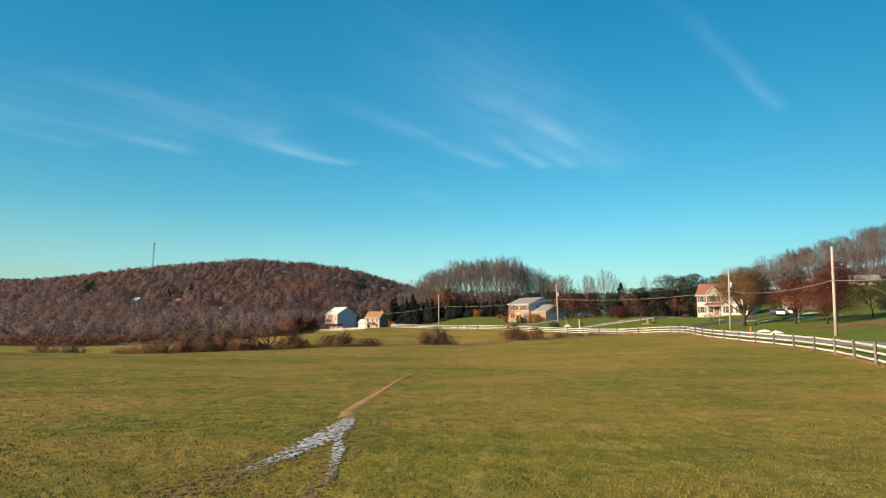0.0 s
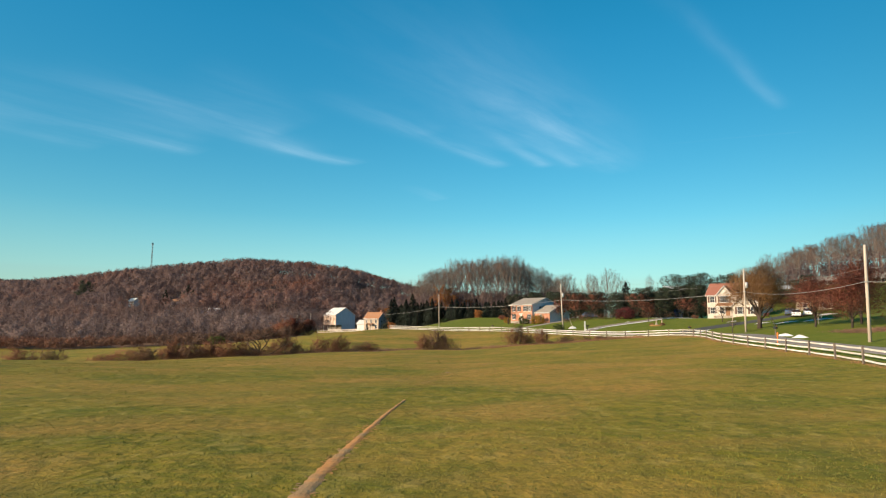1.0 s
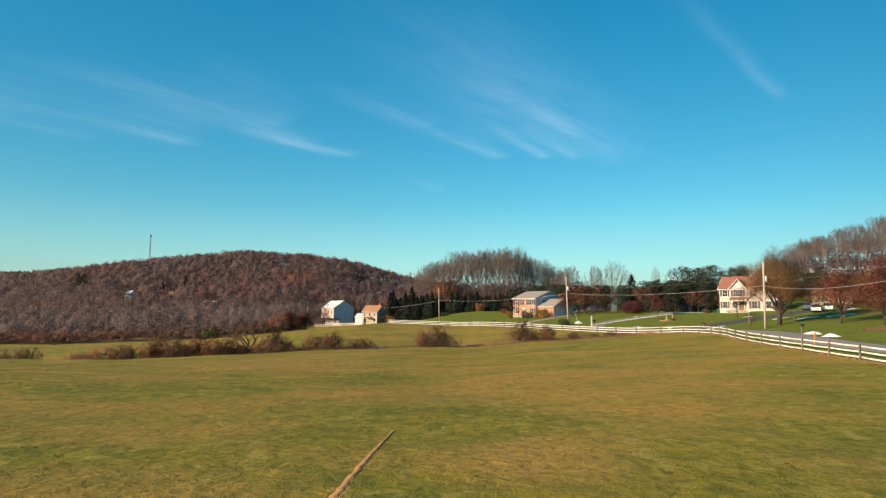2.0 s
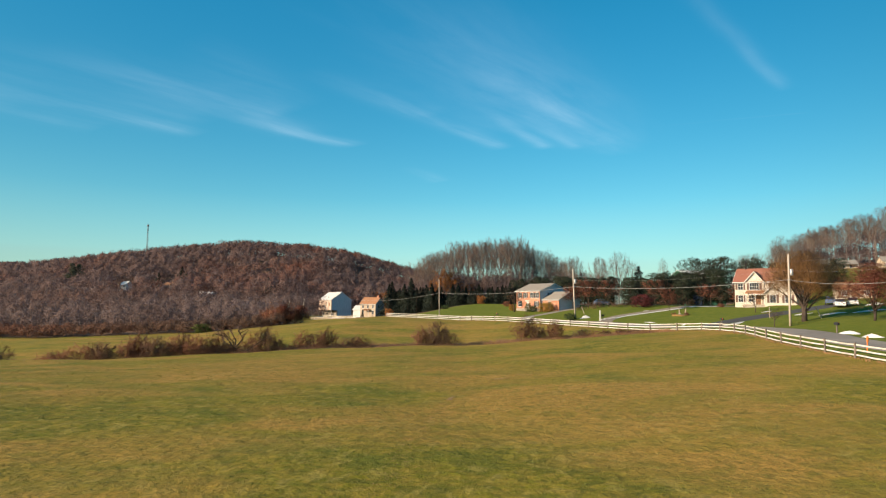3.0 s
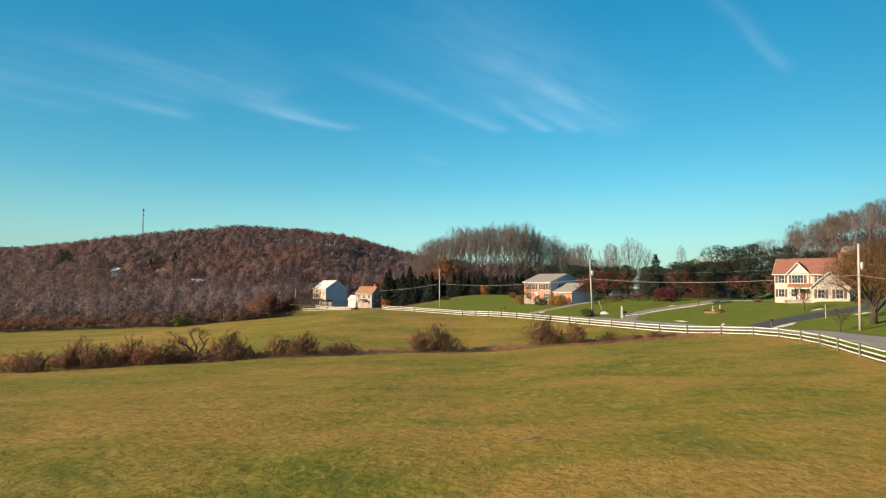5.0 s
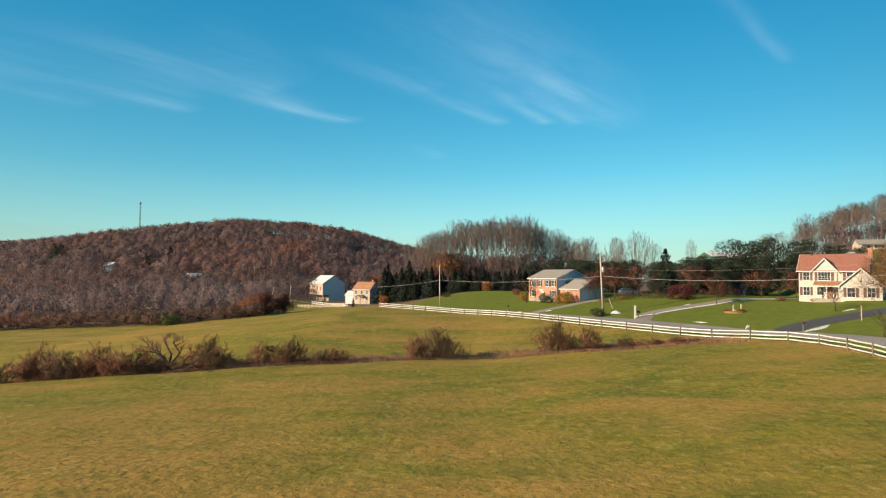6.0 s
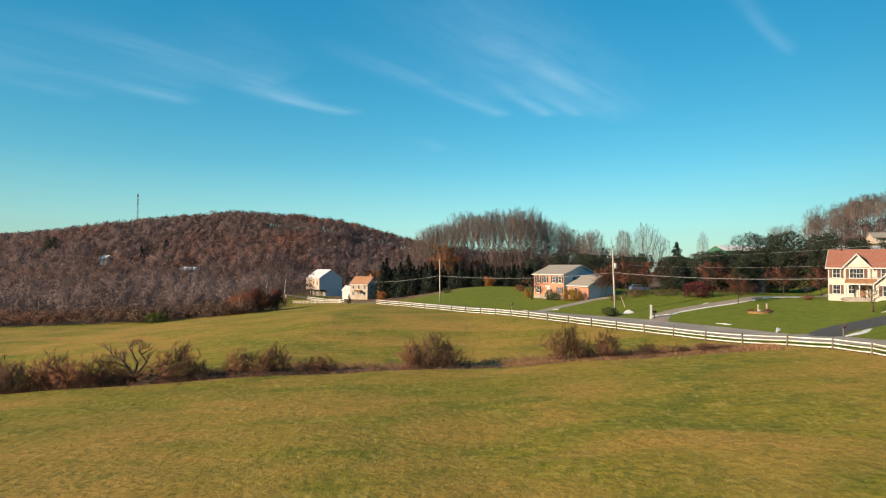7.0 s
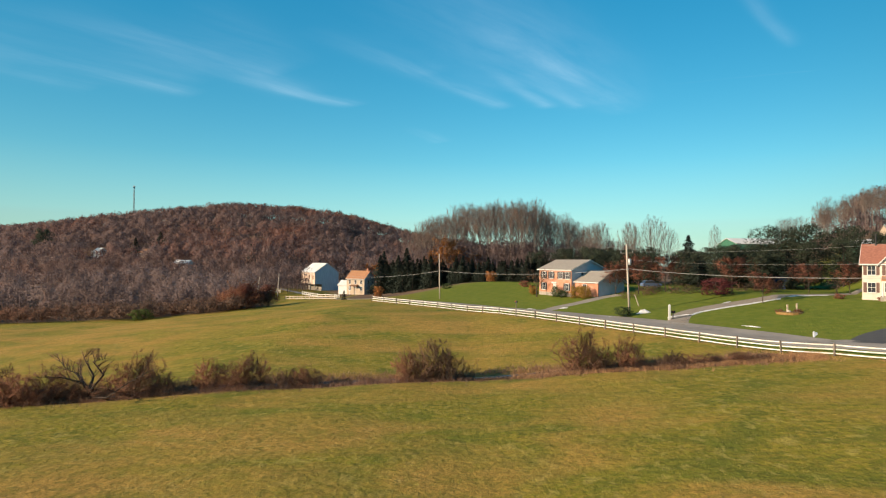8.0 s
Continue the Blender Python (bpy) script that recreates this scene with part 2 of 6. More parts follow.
M["red_leaf"] = surface("red_leaves", (0.15, 0.036, 0.038), (0.105, 0.030, 0.031), 0.4, 0.9, island=0.4, thin=0.4)
M["willow"] = surface("willow_twigs", (0.34, 0.185, 0.075), (0.22, 0.13, 0.065), 0.3, 0.95, island=0.3, thin=0.4)
M["orange_leaf"] = surface("orange_leaves", (0.38, 0.16, 0.05), (0.30, 0.13, 0.045), 0.4, 0.9, island=0.35, thin=0.4)
M["gold_shrub"] = surface("gold_shrub_leaves", (0.30, 0.19, 0.035), (0.23, 0.14, 0.028), 1.5, 0.9, island=0.35, thin=0.35)
M["lime_shrub"] = surface("bright_evergreen_leaves", (0.105, 0.135, 0.030), (0.070, 0.095, 0.022), 1.0, 0.9, island=0.3, thin=0.3)
M["green_shrub"] = surface("green_shrub_leaves", (0.06, 0.085, 0.03), (0.04, 0.06, 0.02), 1.5, 0.9, island=0.35, thin=0.3)
M["blade"] = surface("grass_blades", (0.125, 0.130, 0.017), (0.190, 0.156, 0.028), 0.5, 0.9, island=0.3, third=(0.20, 0.145, 0.034), third_scale=0.12, third_from=0.5)

# the pines' dark blue shade on the small shed is put into this colour
M["shaded_shed"] = surface("shaded_shed_wall", (0.018, 0.035, 0.085), (0.014, 0.028, 0.07), 2, 0.8)
M["tuft"] = surface("grass_tufts", (0.092, 0.112, 0.016), (0.150, 0.144, 0.024), 0.5, 0.9, island=0.3)


def glass_material():
    m = bpy.data.materials.new("window_glass")
    m.use_nodes = True
    b = m.node_tree.nodes["Principled BSDF"]
    b.inputs["Base Color"].default_value = (0.03, 0.035, 0.045, 1)
    b.inputs["Roughness"].default_value, b.inputs["Specular IOR Level"].default_value = 0.08, 0.6
    return m


def water_material():
    m = bpy.data.materials.new("stream_water")
    m.use_nodes = True
    n, l = m.node_tree.nodes, m.node_tree.links
    b = n["Principled BSDF"]
    b.inputs["Base Color"].default_value, b.inputs["Roughness"].default_value = (0.03, 0.03, 0.028, 1), 0.12
    t, bp = n.new("ShaderNodeTexNoise"), n.new("ShaderNodeBump")
    t.inputs["Scale"].default_value = 3.0
    bp.inputs["Strength"].default_value, bp.inputs["Distance"].default_value = 0.5, 0.06
    l.new(t.outputs[0], bp.inputs["Height"]), l.new(bp.outputs[0], b.inputs["Normal"])
    return m


M["glass"], M["water"] = glass_material(), water_material()


def ground_material():
    """Pasture: green and straw-brown patches at three scales, leaf litter up the wooded hills, mown lawn beyond the road."""
    m = bpy.data.materials.new("pasture_ground")
    m.use_nodes = True
    n, l = m.node_tree.nodes, m.node_tree.links
    b = n["Principled BSDF"]
    b.inputs["Roughness"].default_value, b.inputs["Specular IOR Level"].default_value = 0.95, 0.1
    geo = n.new("ShaderNodeNewGeometry")

    def fac(s, lo, hi, detail=4.0, distort=0.0, stretch=(1, 1, 1)):
        mp = n.new("ShaderNodeMapping")
        mp.inputs["Scale"].default_value = stretch
        l.new(geo.outputs["Position"], mp.inputs["Vector"])
        t, r = n.new("ShaderNodeTexNoise"), n.new("ShaderNodeMapRange")
        t.inputs["Scale"].default_value, t.inputs["Detail"].default_value, t.inputs["Distortion"].default_value = s, detail, distort
        r.inputs["From Min"].default_value, r.inputs["From Max"].default_value = lo, hi
        l.new(mp.outputs[0], t.inputs["Vector"]), l.new(t.outputs[0], r.inputs["Value"])
        return r.outputs[0]

    def blend(f, a, c):
        x = n.new("ShaderNodeMix")
        x.data_type = "RGBA"
        for key, v in (("Factor", f), ("A", a), ("B", c)):
            if isinstance(v, tuple):
                x.inputs[key].default_value = rgba(v)
            elif isinstance(v, float):
                x.inputs[key].default_value = v
            else:
                l.new(v, x.inputs[key])
        return x.outputs["Result"]

    def times(*fs):
        out = fs[0]
        for f in fs[1:]:
            x = n.new("ShaderNodeMath")
            x.operation = "MULTIPLY"
            l.new(out, x.inputs[0])
            if isinstance(f, float):
                x.inputs[1].default_value = f
            else:
                l.new(f, x.inputs[1])
            out = x.outputs[0]
        return out

    fine = blend(fac(2.2, 0.36, 0.64, 6.0), (0.156, 0.140, 0.013), (0.236, 0.172, 0.027))
    straw = blend(fac(1.4, 0.35, 0.65, 6.0), (0.325, 0.190, 0.044), (0.262, 0.154, 0.034))
    vc = n.new("ShaderNodeVertexColor")
    vc.layer_name = "cover"
    patchy = n.new("ShaderNodeMath")        # dried-out stretches, broken up by clumps of grass
    patchy.operation, patchy.use_clamp = "ADD", True
    l.new(vc.outputs["Alpha"], patchy.inputs[0])
    ragged = n.new("ShaderNodeMath")
    ragged.operation = "MULTIPLY_ADD"
    ragged.inputs[1].default_value, ragged.inputs[2].default_value = 1.7, -0.85
    l.new(fac(0.09, 0.3, 0.7, 7.0, 0.6, (0.7, 1.4, 1)), ragged.inputs[0])
    l.new(ragged.outputs[0], patchy.inputs[1])
    green = blend(fac(0.20, 0.50, 0.66, 5.0), fine, (0.114, 0.120, 0.015))
    # dark specks: the shade of tussocks, put into the colour
    green = blend(times(fac(2.6, 0.50, 0.66, 8.0), fac(0.13, 0.34, 0.58, 3.0), 0.75), green, (0.058, 0.066, 0.010))
    green = blend(times(fac(1.25, 0.51, 0.62, 7.0, 0.4), 0.35), green, (0.085, 0.086, 0.012))
    green = blend(times(fac(0.75, 0.52, 0.60, 8.0, 0.5, (0.7, 1.3, 1)), 0.6), green, (0.090, 0.094, 0.013))
    green = blend(times(fac(0.95, 0.55, 0.66, 8.0, 0.5, (1.3, 0.8, 1)), 0.55), green, (0.30, 0.235, 0.060))
    straw = blend(times(fac(0.65, 0.53, 0.63, 8.0, 0.5), 0.5), straw, (0.125, 0.112, 0.016))
    straw = blend(times(fac(1.9, 0.50, 0.66, 8.0), fac(0.17, 0.38, 0.58, 3.0), 0.6), straw, (0.36, 0.245, 0.075))
    # the same tussock shade as dark specks in the straw colour
    straw = blend(times(fac(2.9, 0.52, 0.66, 8.0), 0.65), straw, (0.120, 0.095, 0.017))
    field = blend(patchy.outputs[0], green, straw)
    field = blend(times(fac(9.0, 0.45, 0.65, 4.0), 0.4), field, (0.082, 0.074, 0.014))
    lush = n.new("ShaderNodeHueSaturation")
    lush.inputs["Value"].default_value = 1.15
    l.new(field, lush.inputs["Color"])
    field = lush.outputs[0]
    lawn = blend(fac(0.8, 0.4, 0.6, 5.0), (0.096, 0.124, 0.015), (0.126, 0.142, 0.020))
    litter = blend(fac(0.06, 0.4, 0.6, 5.0), (0.16, 0.102, 0.068), (0.11, 0.074, 0.054))
    sp = n.new("ShaderNodeSeparateColor")
    l.new(vc.outputs["Color"], sp.inputs["Color"])
    col = blend(sp.outputs[0], field, lawn)
    col = blend(sp.outputs[1], col, litter)
    mud = blend(fac(1.2, 0.4, 0.6), (0.30, 0.16, 0.085), (0.22, 0.12, 0.065))
    col = blend(sp.outputs[2], col, mud)
    l.new(col, b.inputs["Base Color"])
    t, bp = n.new("ShaderNodeTexNoise"), n.new("ShaderNodeBump")
    l.new(geo.outputs["Position"], t.inputs["Vector"])
    t.inputs["Scale"].default_value, t.inputs["Detail"].default_value, t.inputs["Roughness"].default_value = 1.5, 9.0, 0.62
    bp.inputs["Strength"].default_value, bp.inputs["Distance"].default_value = 1.0, 0.17
    l.new(t.outputs[0], bp.inputs["Height"]), l.new(bp.outputs[0], b.inputs["Normal"])
    return m


M["ground"] = ground_material()


# ---- mesh helpers ----
class Shape:
    """Collects boxes, tubes and faces into one mesh."""

    def __init__(self):
        self.v, self.f = [], []

    def add(self, verts, faces):
        k = len(self.v)
        self.v += [tuple(p) for p in verts]
        self.f += [tuple(i + k for i in q) for q in faces]
        return self

    def box(self, x0, y0, z0, x1, y1, z1, m=None):
        p = [Vector((x, y, z)) for z in (z0, z1) for y in (y0, y1) for x in (x0, x1)]
        if m is not None:
            p = [m @ q for q in p]
        return self.add(p, [(0, 2, 3, 1), (4, 5, 7, 6), (0, 1, 5, 4), (2, 6, 7, 3), (0, 4, 6, 2), (1, 3, 7, 5)])

    def tube(self, pts, radii, sides=6, cap=True):
        pts = [Vector(p) for p in pts]
        rings = []
        for i, p in enumerate(pts):
            d = (pts[min(i + 1, len(pts) - 1)] - pts[max(i - 1, 0)]).normalized()
            a = d.orthogonal().normalized() if abs(d.z) < 0.95 else Vector((1, 0, 0))
            a = (a - d * a.dot(d)).normalized()
            c = d.cross(a)
            r = radii[i] if isinstance(radii, (list, tuple)) else radii
            rings += [p + (a * math.cos(6.28318 * k / sides) + c * math.sin(6.28318 * k / sides)) * r for k in range(sides)]
        faces = []
        for i in range(len(pts) - 1):
            for k in range(sides):
                a, c = i * sides + k, i * sides + (k + 1) % sides
                faces.append((a, c, c + sides, a + sides))
        if cap:
            faces += [tuple(range(sides))[::-1], tuple(range((len(pts) - 1) * sides, len(pts) * sides))]
        return self.add(rings, faces)

    def prism(self, outline, x0, x1):
        """An outline of (y, z) pushed along x."""
        n = len(outline)
        p = [(x0, y, z) for y, z in outline] + [(x1, y, z) for y, z in outline]
        return self.add(p, [tuple(range(n))[::-1], tuple(range(n, 2 * n))] + [(i, (i + 1) % n, (i + 1) % n + n, i + n) for i in range(n)])

    def mesh(self, name, material, smooth=False):
        me = bpy.data.meshes.new(name)
        me.from_pydata(self.v, [], self.f)
        me.materials.append(material)
        bm = bmesh.new()
        bm.from_mesh(me)
        bmesh.ops.recalc_face_normals(bm, faces=bm.faces)
        bm.to_mesh(me)
        bm.free()
        if smooth:
            me.polygons.foreach_set("use_smooth", [True] * len(me.polygons))
        return me


def raw_mesh(name, verts, tris, material, normals=None):
    """A mesh from arrays of triangles; normals, where given, round off a crown of loose twigs or needles."""
    me = bpy.data.meshes.new(name)
    me.vertices.add(len(verts))
    me.vertices.foreach_set("co", np.asarray(verts, dtype=np.float32).ravel())
    tris = np.asarray(tris, dtype=np.int32)
    me.loops.add(tris.size)
    me.loops.foreach_set("vertex_index", tris.ravel())
    me.polygons.add(len(tris))
    me.polygons.foreach_set("loop_start", np.arange(0, tris.size, 3, dtype=np.int32))
    me.update(calc_edges=True)
    if normals is not None:
        nn = np.asarray(normals, dtype=np.float32)
        nn = nn / (np.linalg.norm(nn, axis=1)[:, None] + 1e-6)
        me.attributes.new("custom_normal", "FLOAT_VECTOR", "POINT").data.foreach_set("vector", nn.ravel())
    me.materials.append(material)
    return me


def outward(v, centre, squash=1.0):
    """Normals that lead away from a crown's middle."""
    d = np.asarray(v) - np.asarray(centre)
    d[:, 2] *= squash
    return d


def part(name, mesh, parent, label=""):
    ob = new(name, mesh)
    ob.parent = parent
    if label:
        ob["label"] = label
    return ob


def thing(name, m, label, category, group=""):
    ob = new(name)
    ob.empty_display_size = 0.2
    ob.matrix_world = m
    return tagged(ob, label, category, group)


def step(a, b, x):
    t = min(1.0, max(0.0, (x - a) / (b - a)))
    return t * t * (3 - 2 * t)


# ---- the lie of the land ----
FENCE = [(18, 22), (24, 36), (27.5, 44.5), (31, 55), (33, 66), (34.2, 78), (35.5, 90), (37.3, 100), (39, 107), (40.2, 114), (40, 122),
         (37.8, 127.5), (33.6, 132), (27, 143.5), (20.5, 153), (9.5, 169), (1.3, 182), (-10.4, 197), (-25, 213)]


def nstep(a, b, x):
    t = np.clip((x - a) / (b - a), 0, 1)
    return t * t * (3 - 2 * t)


ROADLINE = [(3, -30), *FENCE, (-38, 232), (-55, 262), (-90, 330)]


def road_side(x, y):
    """Distance from the fence line (positive on the road's side) and the height of the field at the nearest point of it."""
    best = np.full(x.shape, 1e9)
    side = np.zeros(x.shape)
    hx, hy = np.zeros(x.shape), np.zeros(x.shape)
    for (ax, ay), (bx, by) in zip(ROADLINE, ROADLINE[1:]):
        dx, dy = bx - ax, by - ay
        t = np.clip(((x - ax) * dx + (y - ay) * dy) / (dx * dx + dy * dy), 0, 1)
        qx, qy = ax + t * dx, ay + t * dy
        d = np.hypot(x - qx, y - qy)
        near = d < best
        s = np.sign((x - ax) * dy - (y - ay) * dx)
        best, side = np.where(near, d, best), np.where(near, s, side)
        hx, hy = np.where(near, qx, hx), np.where(near, qy, hy)
    return best * side, hx, hy


def stream_y(x):
    return 130.5 + 0.2 * np.minimum(0, x - 2) - 0.06 * np.maximum(0, x - 18)


def field_height(x, y):
    yc = np.clip(y, -40, 140)
    near = 0.68 - 0.026 * (yc - 30) + 0.00007 * (yc - 30) ** 2
    near = near + np.clip(0.03 + 0.0006 * (yc - 20), 0.02, 0.08) * np.clip(x, 0, 60) + 0.009 * np.clip(x, -60, 0) + 0.036 * np.clip(x + 10, -46, 0) * nstep(58, 116, yc)
    far = -1.5 + 2.6 * nstep(128, 183, y) + 0.085 * np.clip(x, 0, 40) - (0.105 * np.clip(-(x + 28), 0, 60) + 0.05 * np.clip(-(x + 88), 0, 60)) * (1 - 0.4 * nstep(235, 300, y))
    w = nstep(-8, 8, y - stream_y(x))
    h = near * (1 - w) + far * w
    ditch = np.exp(-((y - stream_y(x)) / 2.2) ** 2) * nstep(34, 18, x) * -0.45
    return h + ditch


def height(x, y):
    x, y = np.asarray(x, float), np.asarray(y, float)
    h = field_height(x, y)
    s, qx, qy = road_side(x, y)
    edge = field_height(qx, qy)
    rise = 0.5 * nstep(0.5, 3.2, s) + 0.135 * np.clip(s - 11, 0, 29) + 0.10 * np.minimum(np.clip(s - 40, 0, 400), 4.5 * np.clip(x - 0.40 * y, 0, 200)) + 0.06 * np.clip(y - 265, 0, 90) * nstep(80, 40, x)
    fade = nstep(-40, 0, x)        # the rise belongs to the ground on the road's far side, right of the farm
    up = edge + rise * (0.10 + 0.90 * fade)
    h = np.where(s > 0.5, up, h)
    # the wooded hill and the land behind it
    crest = 13 + 43 * np.exp(-((x + 275) / np.where(x < -275, 275, 240)) ** 2)
    hill = crest * nstep(430, 775, y + 0.15 * np.minimum(0, x + 300))
    far_hill = 45 * nstep(700, 1050, y) * nstep(-350, -750, x)
    h = h + swell(x, y) * nstep(-2, -5, s)
    h = h + np.maximum(hill * nstep(60, -60, x), far_hill) + 9 * nstep(230, 480, y) * nstep(-60, -150, x)
    return h


def swell(x, y):
    """Low swells and hollows of the pasture."""
    return 0.035 * (np.sin(0.31 * x + 0.17 * y + 1.0) + np.sin(0.23 * y - 0.36 * x + 2.1) + 0.7 * np.sin(0.52 * x + 0.41 * y) + 0.7 * np.sin(0.47 * y - 0.21 * x + 4.0))


def gz(x, y):
    return float(height(np.array([x]), np.array([y]))[0])


# ---- ground ----
def axis(lo, hi, fine, far_lo, far_hi, grow=1.18):
    out = list(np.arange(lo, hi + 0.01, fine))
    s, a = fine, out[-1]
    while a < far_hi:
        s *= grow
        a += min(s, 160)
        out.append(a)
    s, a = fine, out[0]
    while a > far_lo:
        s *= grow
        a -= min(s, 160)
        out.insert(0, a)
    return np.array(out)


def build_ground():
    xs, ys = axis(-90, 84, 1.5, -3600, 3600, 1.1), axis(4, 236, 1.5, -2500, 4200, 1.1)
    gx, gy = np.meshgrid(xs, ys)
    z = height(gx, gy)
    s, _, _ = road_side(gx, gy)
    nx, ny = len(xs), len(ys)
    verts = np.stack([gx, gy, z], -1).reshape(-1, 3)
    i = (np.arange(ny - 1)[:, None] * nx + np.arange(nx - 1)[None, :]).ravel()
    tris = np.concatenate([np.stack([i, i + 1, i + nx + 1], 1), np.stack([i, i + nx + 1, i + nx], 1)])
    me = raw_mesh("ground", verts, tris, M["ground"])
    me.polygons.foreach_set("use_smooth", [True] * len(me.polygons))
    lawn = nstep(0.3, 1.2, s) * nstep(-30, -10, gx) * nstep(330, 250, gy + gx * 0)
    wild = np.array([noise.noise(Vector((x * 0.03, y * 0.03, 7.7))) for x, y in zip(gx.ravel(), gy.ravel())]).reshape(gx.shape)
    edge_y = np.interp(gx, [-400, -105, -71, -50, -30], [235, 226, 228, 238, 300])
    litter = nstep(-3, 3, gy - edge_y + 4 * wild) * (gx < -42)
    litter = np.maximum(litter, nstep(235, 255, gy + 8 * wild) * (gx > -42) * nstep(120, 60, gx))
    litter = np.maximum(litter, nstep(300, 330, gy))
    yard = nstep(16, 8, np.abs(gx + 52 + 0.33 * (gy - 250))) * nstep(338, 326, gy) * nstep(222, 230, gy)     # the grass round the farm
    litter = litter * (1 - yard)
    bank = np.exp(-((gy - stream_y(gx)) / 2.6) ** 2) * nstep(40, 25, gx) * 0.8
    # where the grass has dried out to straw
    dry = 0.22 + 0 * gx
    for cx, cy, sx, sy, a in ((-20, 84, 24, 13, 0.62), (12, 62, 15, 13, 0.66), (10, 18, 5, 5, 0.45), (36, 74, 13, 11, 0.45), (-5, 160, 13, 16, 0.55), (-75, 170, 26, 30, 0.5), (20, 150, 10, 10, 0.45), (3, 32, 2.5, 9, 0.35)):
        dry = dry + a * np.exp(-((gx - cx) / sx) ** 2 - ((gy - cy) / sy) ** 2)
    col = np.stack([lawn, litter, bank, np.clip(dry, 0, 1)], -1).reshape(-1, 4).astype(np.float32)
    layer = me.color_attributes.new("cover", "FLOAT_COLOR", "POINT")
    layer.data.foreach_set("color", col.ravel())
    ob = new("ground", me)
    return tagged(ob, "rolling autumn pasture of green and straw-brown grass", "ground", kind="structure")


build_ground()


def resample(line, gap, smooth=2):
    p = np.array(line, float)
    for _ in range(smooth):
        q = [p[0]]
        for a, b in zip(p, p[1:]):
            q += [0.75 * a + 0.25 * b, 0.25 * a + 0.75 * b]
        p = np.array(q + [p[-1]])
    d = np.r_[0, np.cumsum(np.hypot(*np.diff(p, axis=0).T))]
    t = np.linspace(0, d[-1], max(2, int(round(d[-1] / gap)) + 1))
    return np.stack([np.interp(t, d, p[:, 0]), np.interp(t, d, p[:, 1])], 1)


def side_of(p):
    t = np.gradient(p, axis=0)
    t /= np.linalg.norm(t, axis=1)[:, None]
    return np.stack([t[:, 1], -t[:, 0]], 1)


def strip(name, line, left, right, lift, material, label, category, gap=1.5, ragged=0.0, across=5, kind="structure", thick=0.0):
    """A sheet along a line, from its left edge to its right one, lying on the ground."""
    p = resample(line, gap)
    nrm = side_of(p)
    rng = random.Random(name + label)
    verts = []
    n = len(p)
    for i in range(n):
        a = left(*p[i]) if callable(left) else left
        b = right(*p[i]) if callable(right) else right
        a, b = a + rng.uniform(-ragged, ragged), b + rng.uniform(-ragged, ragged)
        for k in range(across):
            q = p[i] + nrm[i] * (a + (b - a) * k / (across - 1))
            edge = 0 if 0 < k < across - 1 else 1
            verts.append((q[0], q[1], gz(q[0], q[1]) + (lift if not edge else -0.02 if thick else lift)))
    faces = [(i * across + k, i * across + k + 1, (i + 1) * across + k + 1, (i + 1) * across + k) for i in range(n - 1) for k in range(across - 1)]
    ob = new(name, Shape().add(verts, faces).mesh(name, material, True))
    return tagged(ob, label, category, kind=kind)


strip("road", ROADLINE, 3.3, lambda x, y: float(np.interp(y, [60, 95, 121, 140, 155, 166, 175, 190, 212, 235], [10.2, 10.2, 11.6, 13.2, 13.0, 11.4, 10.0, 10.0, 8.0, 6.0])), 0.10, M["asphalt"], "grey worn asphalt country road beside the white fence", "road", 2.0, across=11, thick=1)
strip("driveway", [(44.5, 135), (48, 138.6), (54.5, 140.4), (60, 142.4), (66, 144), (72, 146), (80, 150)], -2.2, 2.2, 0.09, M["drive"], "dark asphalt driveway up to the cream house", "driveway", across=7, thick=1)
strip("driveway", [(13.5, 180), (16.6, 184), (22.2, 187), (27, 191.2), (31, 192)], -1.7, 1.7, 0.08, M["asphalt"], "grey asphalt driveway up to the brick house", "driveway", across=7, thick=1)
strip("driveway", [(30, 155), (33, 162.5), (35.5, 166), (40.5, 168.6), (49.1, 171), (59, 175), (66.6, 178.6), (76, 184)], -1.7, 1.7, 0.09, M["gravel"], "pale gravel lane climbing between the lawns", "driveway", across=7, thick=1)


# ---- fence ----
def build_fence():
    line = resample(FENCE, 5.2, 1)
    post = Shape().box(-0.07, -0.07, -0.4, 0.07, 0.07, 1.34).mesh("post", M["post_wood"])
    fence = thing("fence", pose(0, 0, 0), "white three-rail horse fence on grey wooden posts beside the road", "fence")
    tops = []
    rng = random.Random(5)
    for x, y in line:
        o = part("post", post, fence)
        o.matrix_local = pose(x, y, gz(x, y), rng.uniform(-2, 2), rng.uniform(-2, 2), rng.uniform(0, 40))
        tops.append(Vector((x, y, gz(x, y))))
    for a, b in zip(tops, tops[1:]):
        for h in (0.28, 0.72, 1.16):
            s = Shape()
            d = (b - a).normalized()
            n = Vector((d.y, -d.x, 0)).normalized() * 0.09
            pts = []
            for k in range(5):
                q = a.lerp(b, k / 4) + n + Vector((0, 0, h - 0.025 * math.sin(math.pi * k / 4) + rng.uniform(-0.012, 0.012)))
                pts += [q + Vector((0, 0, 0.066)), q - Vector((0, 0, 0.066)), q - n * 0.3 + Vector((0, 0, 0.066)), q - n * 0.3 - Vector((0, 0, 0.066))]
            faces = []
            for k in range(4):
                i, j = 4 * k, 4 * k + 4
                faces += [(i, j, j + 1, i + 1), (i + 2, i + 3, j + 3, j + 2), (i, i + 2, j + 2, j), (i + 1, j + 1, j + 3, i + 3)]
            part("rail", s.add(pts, faces).mesh("rail", M["white_rail"]), fence)
    return fence


build_fence()


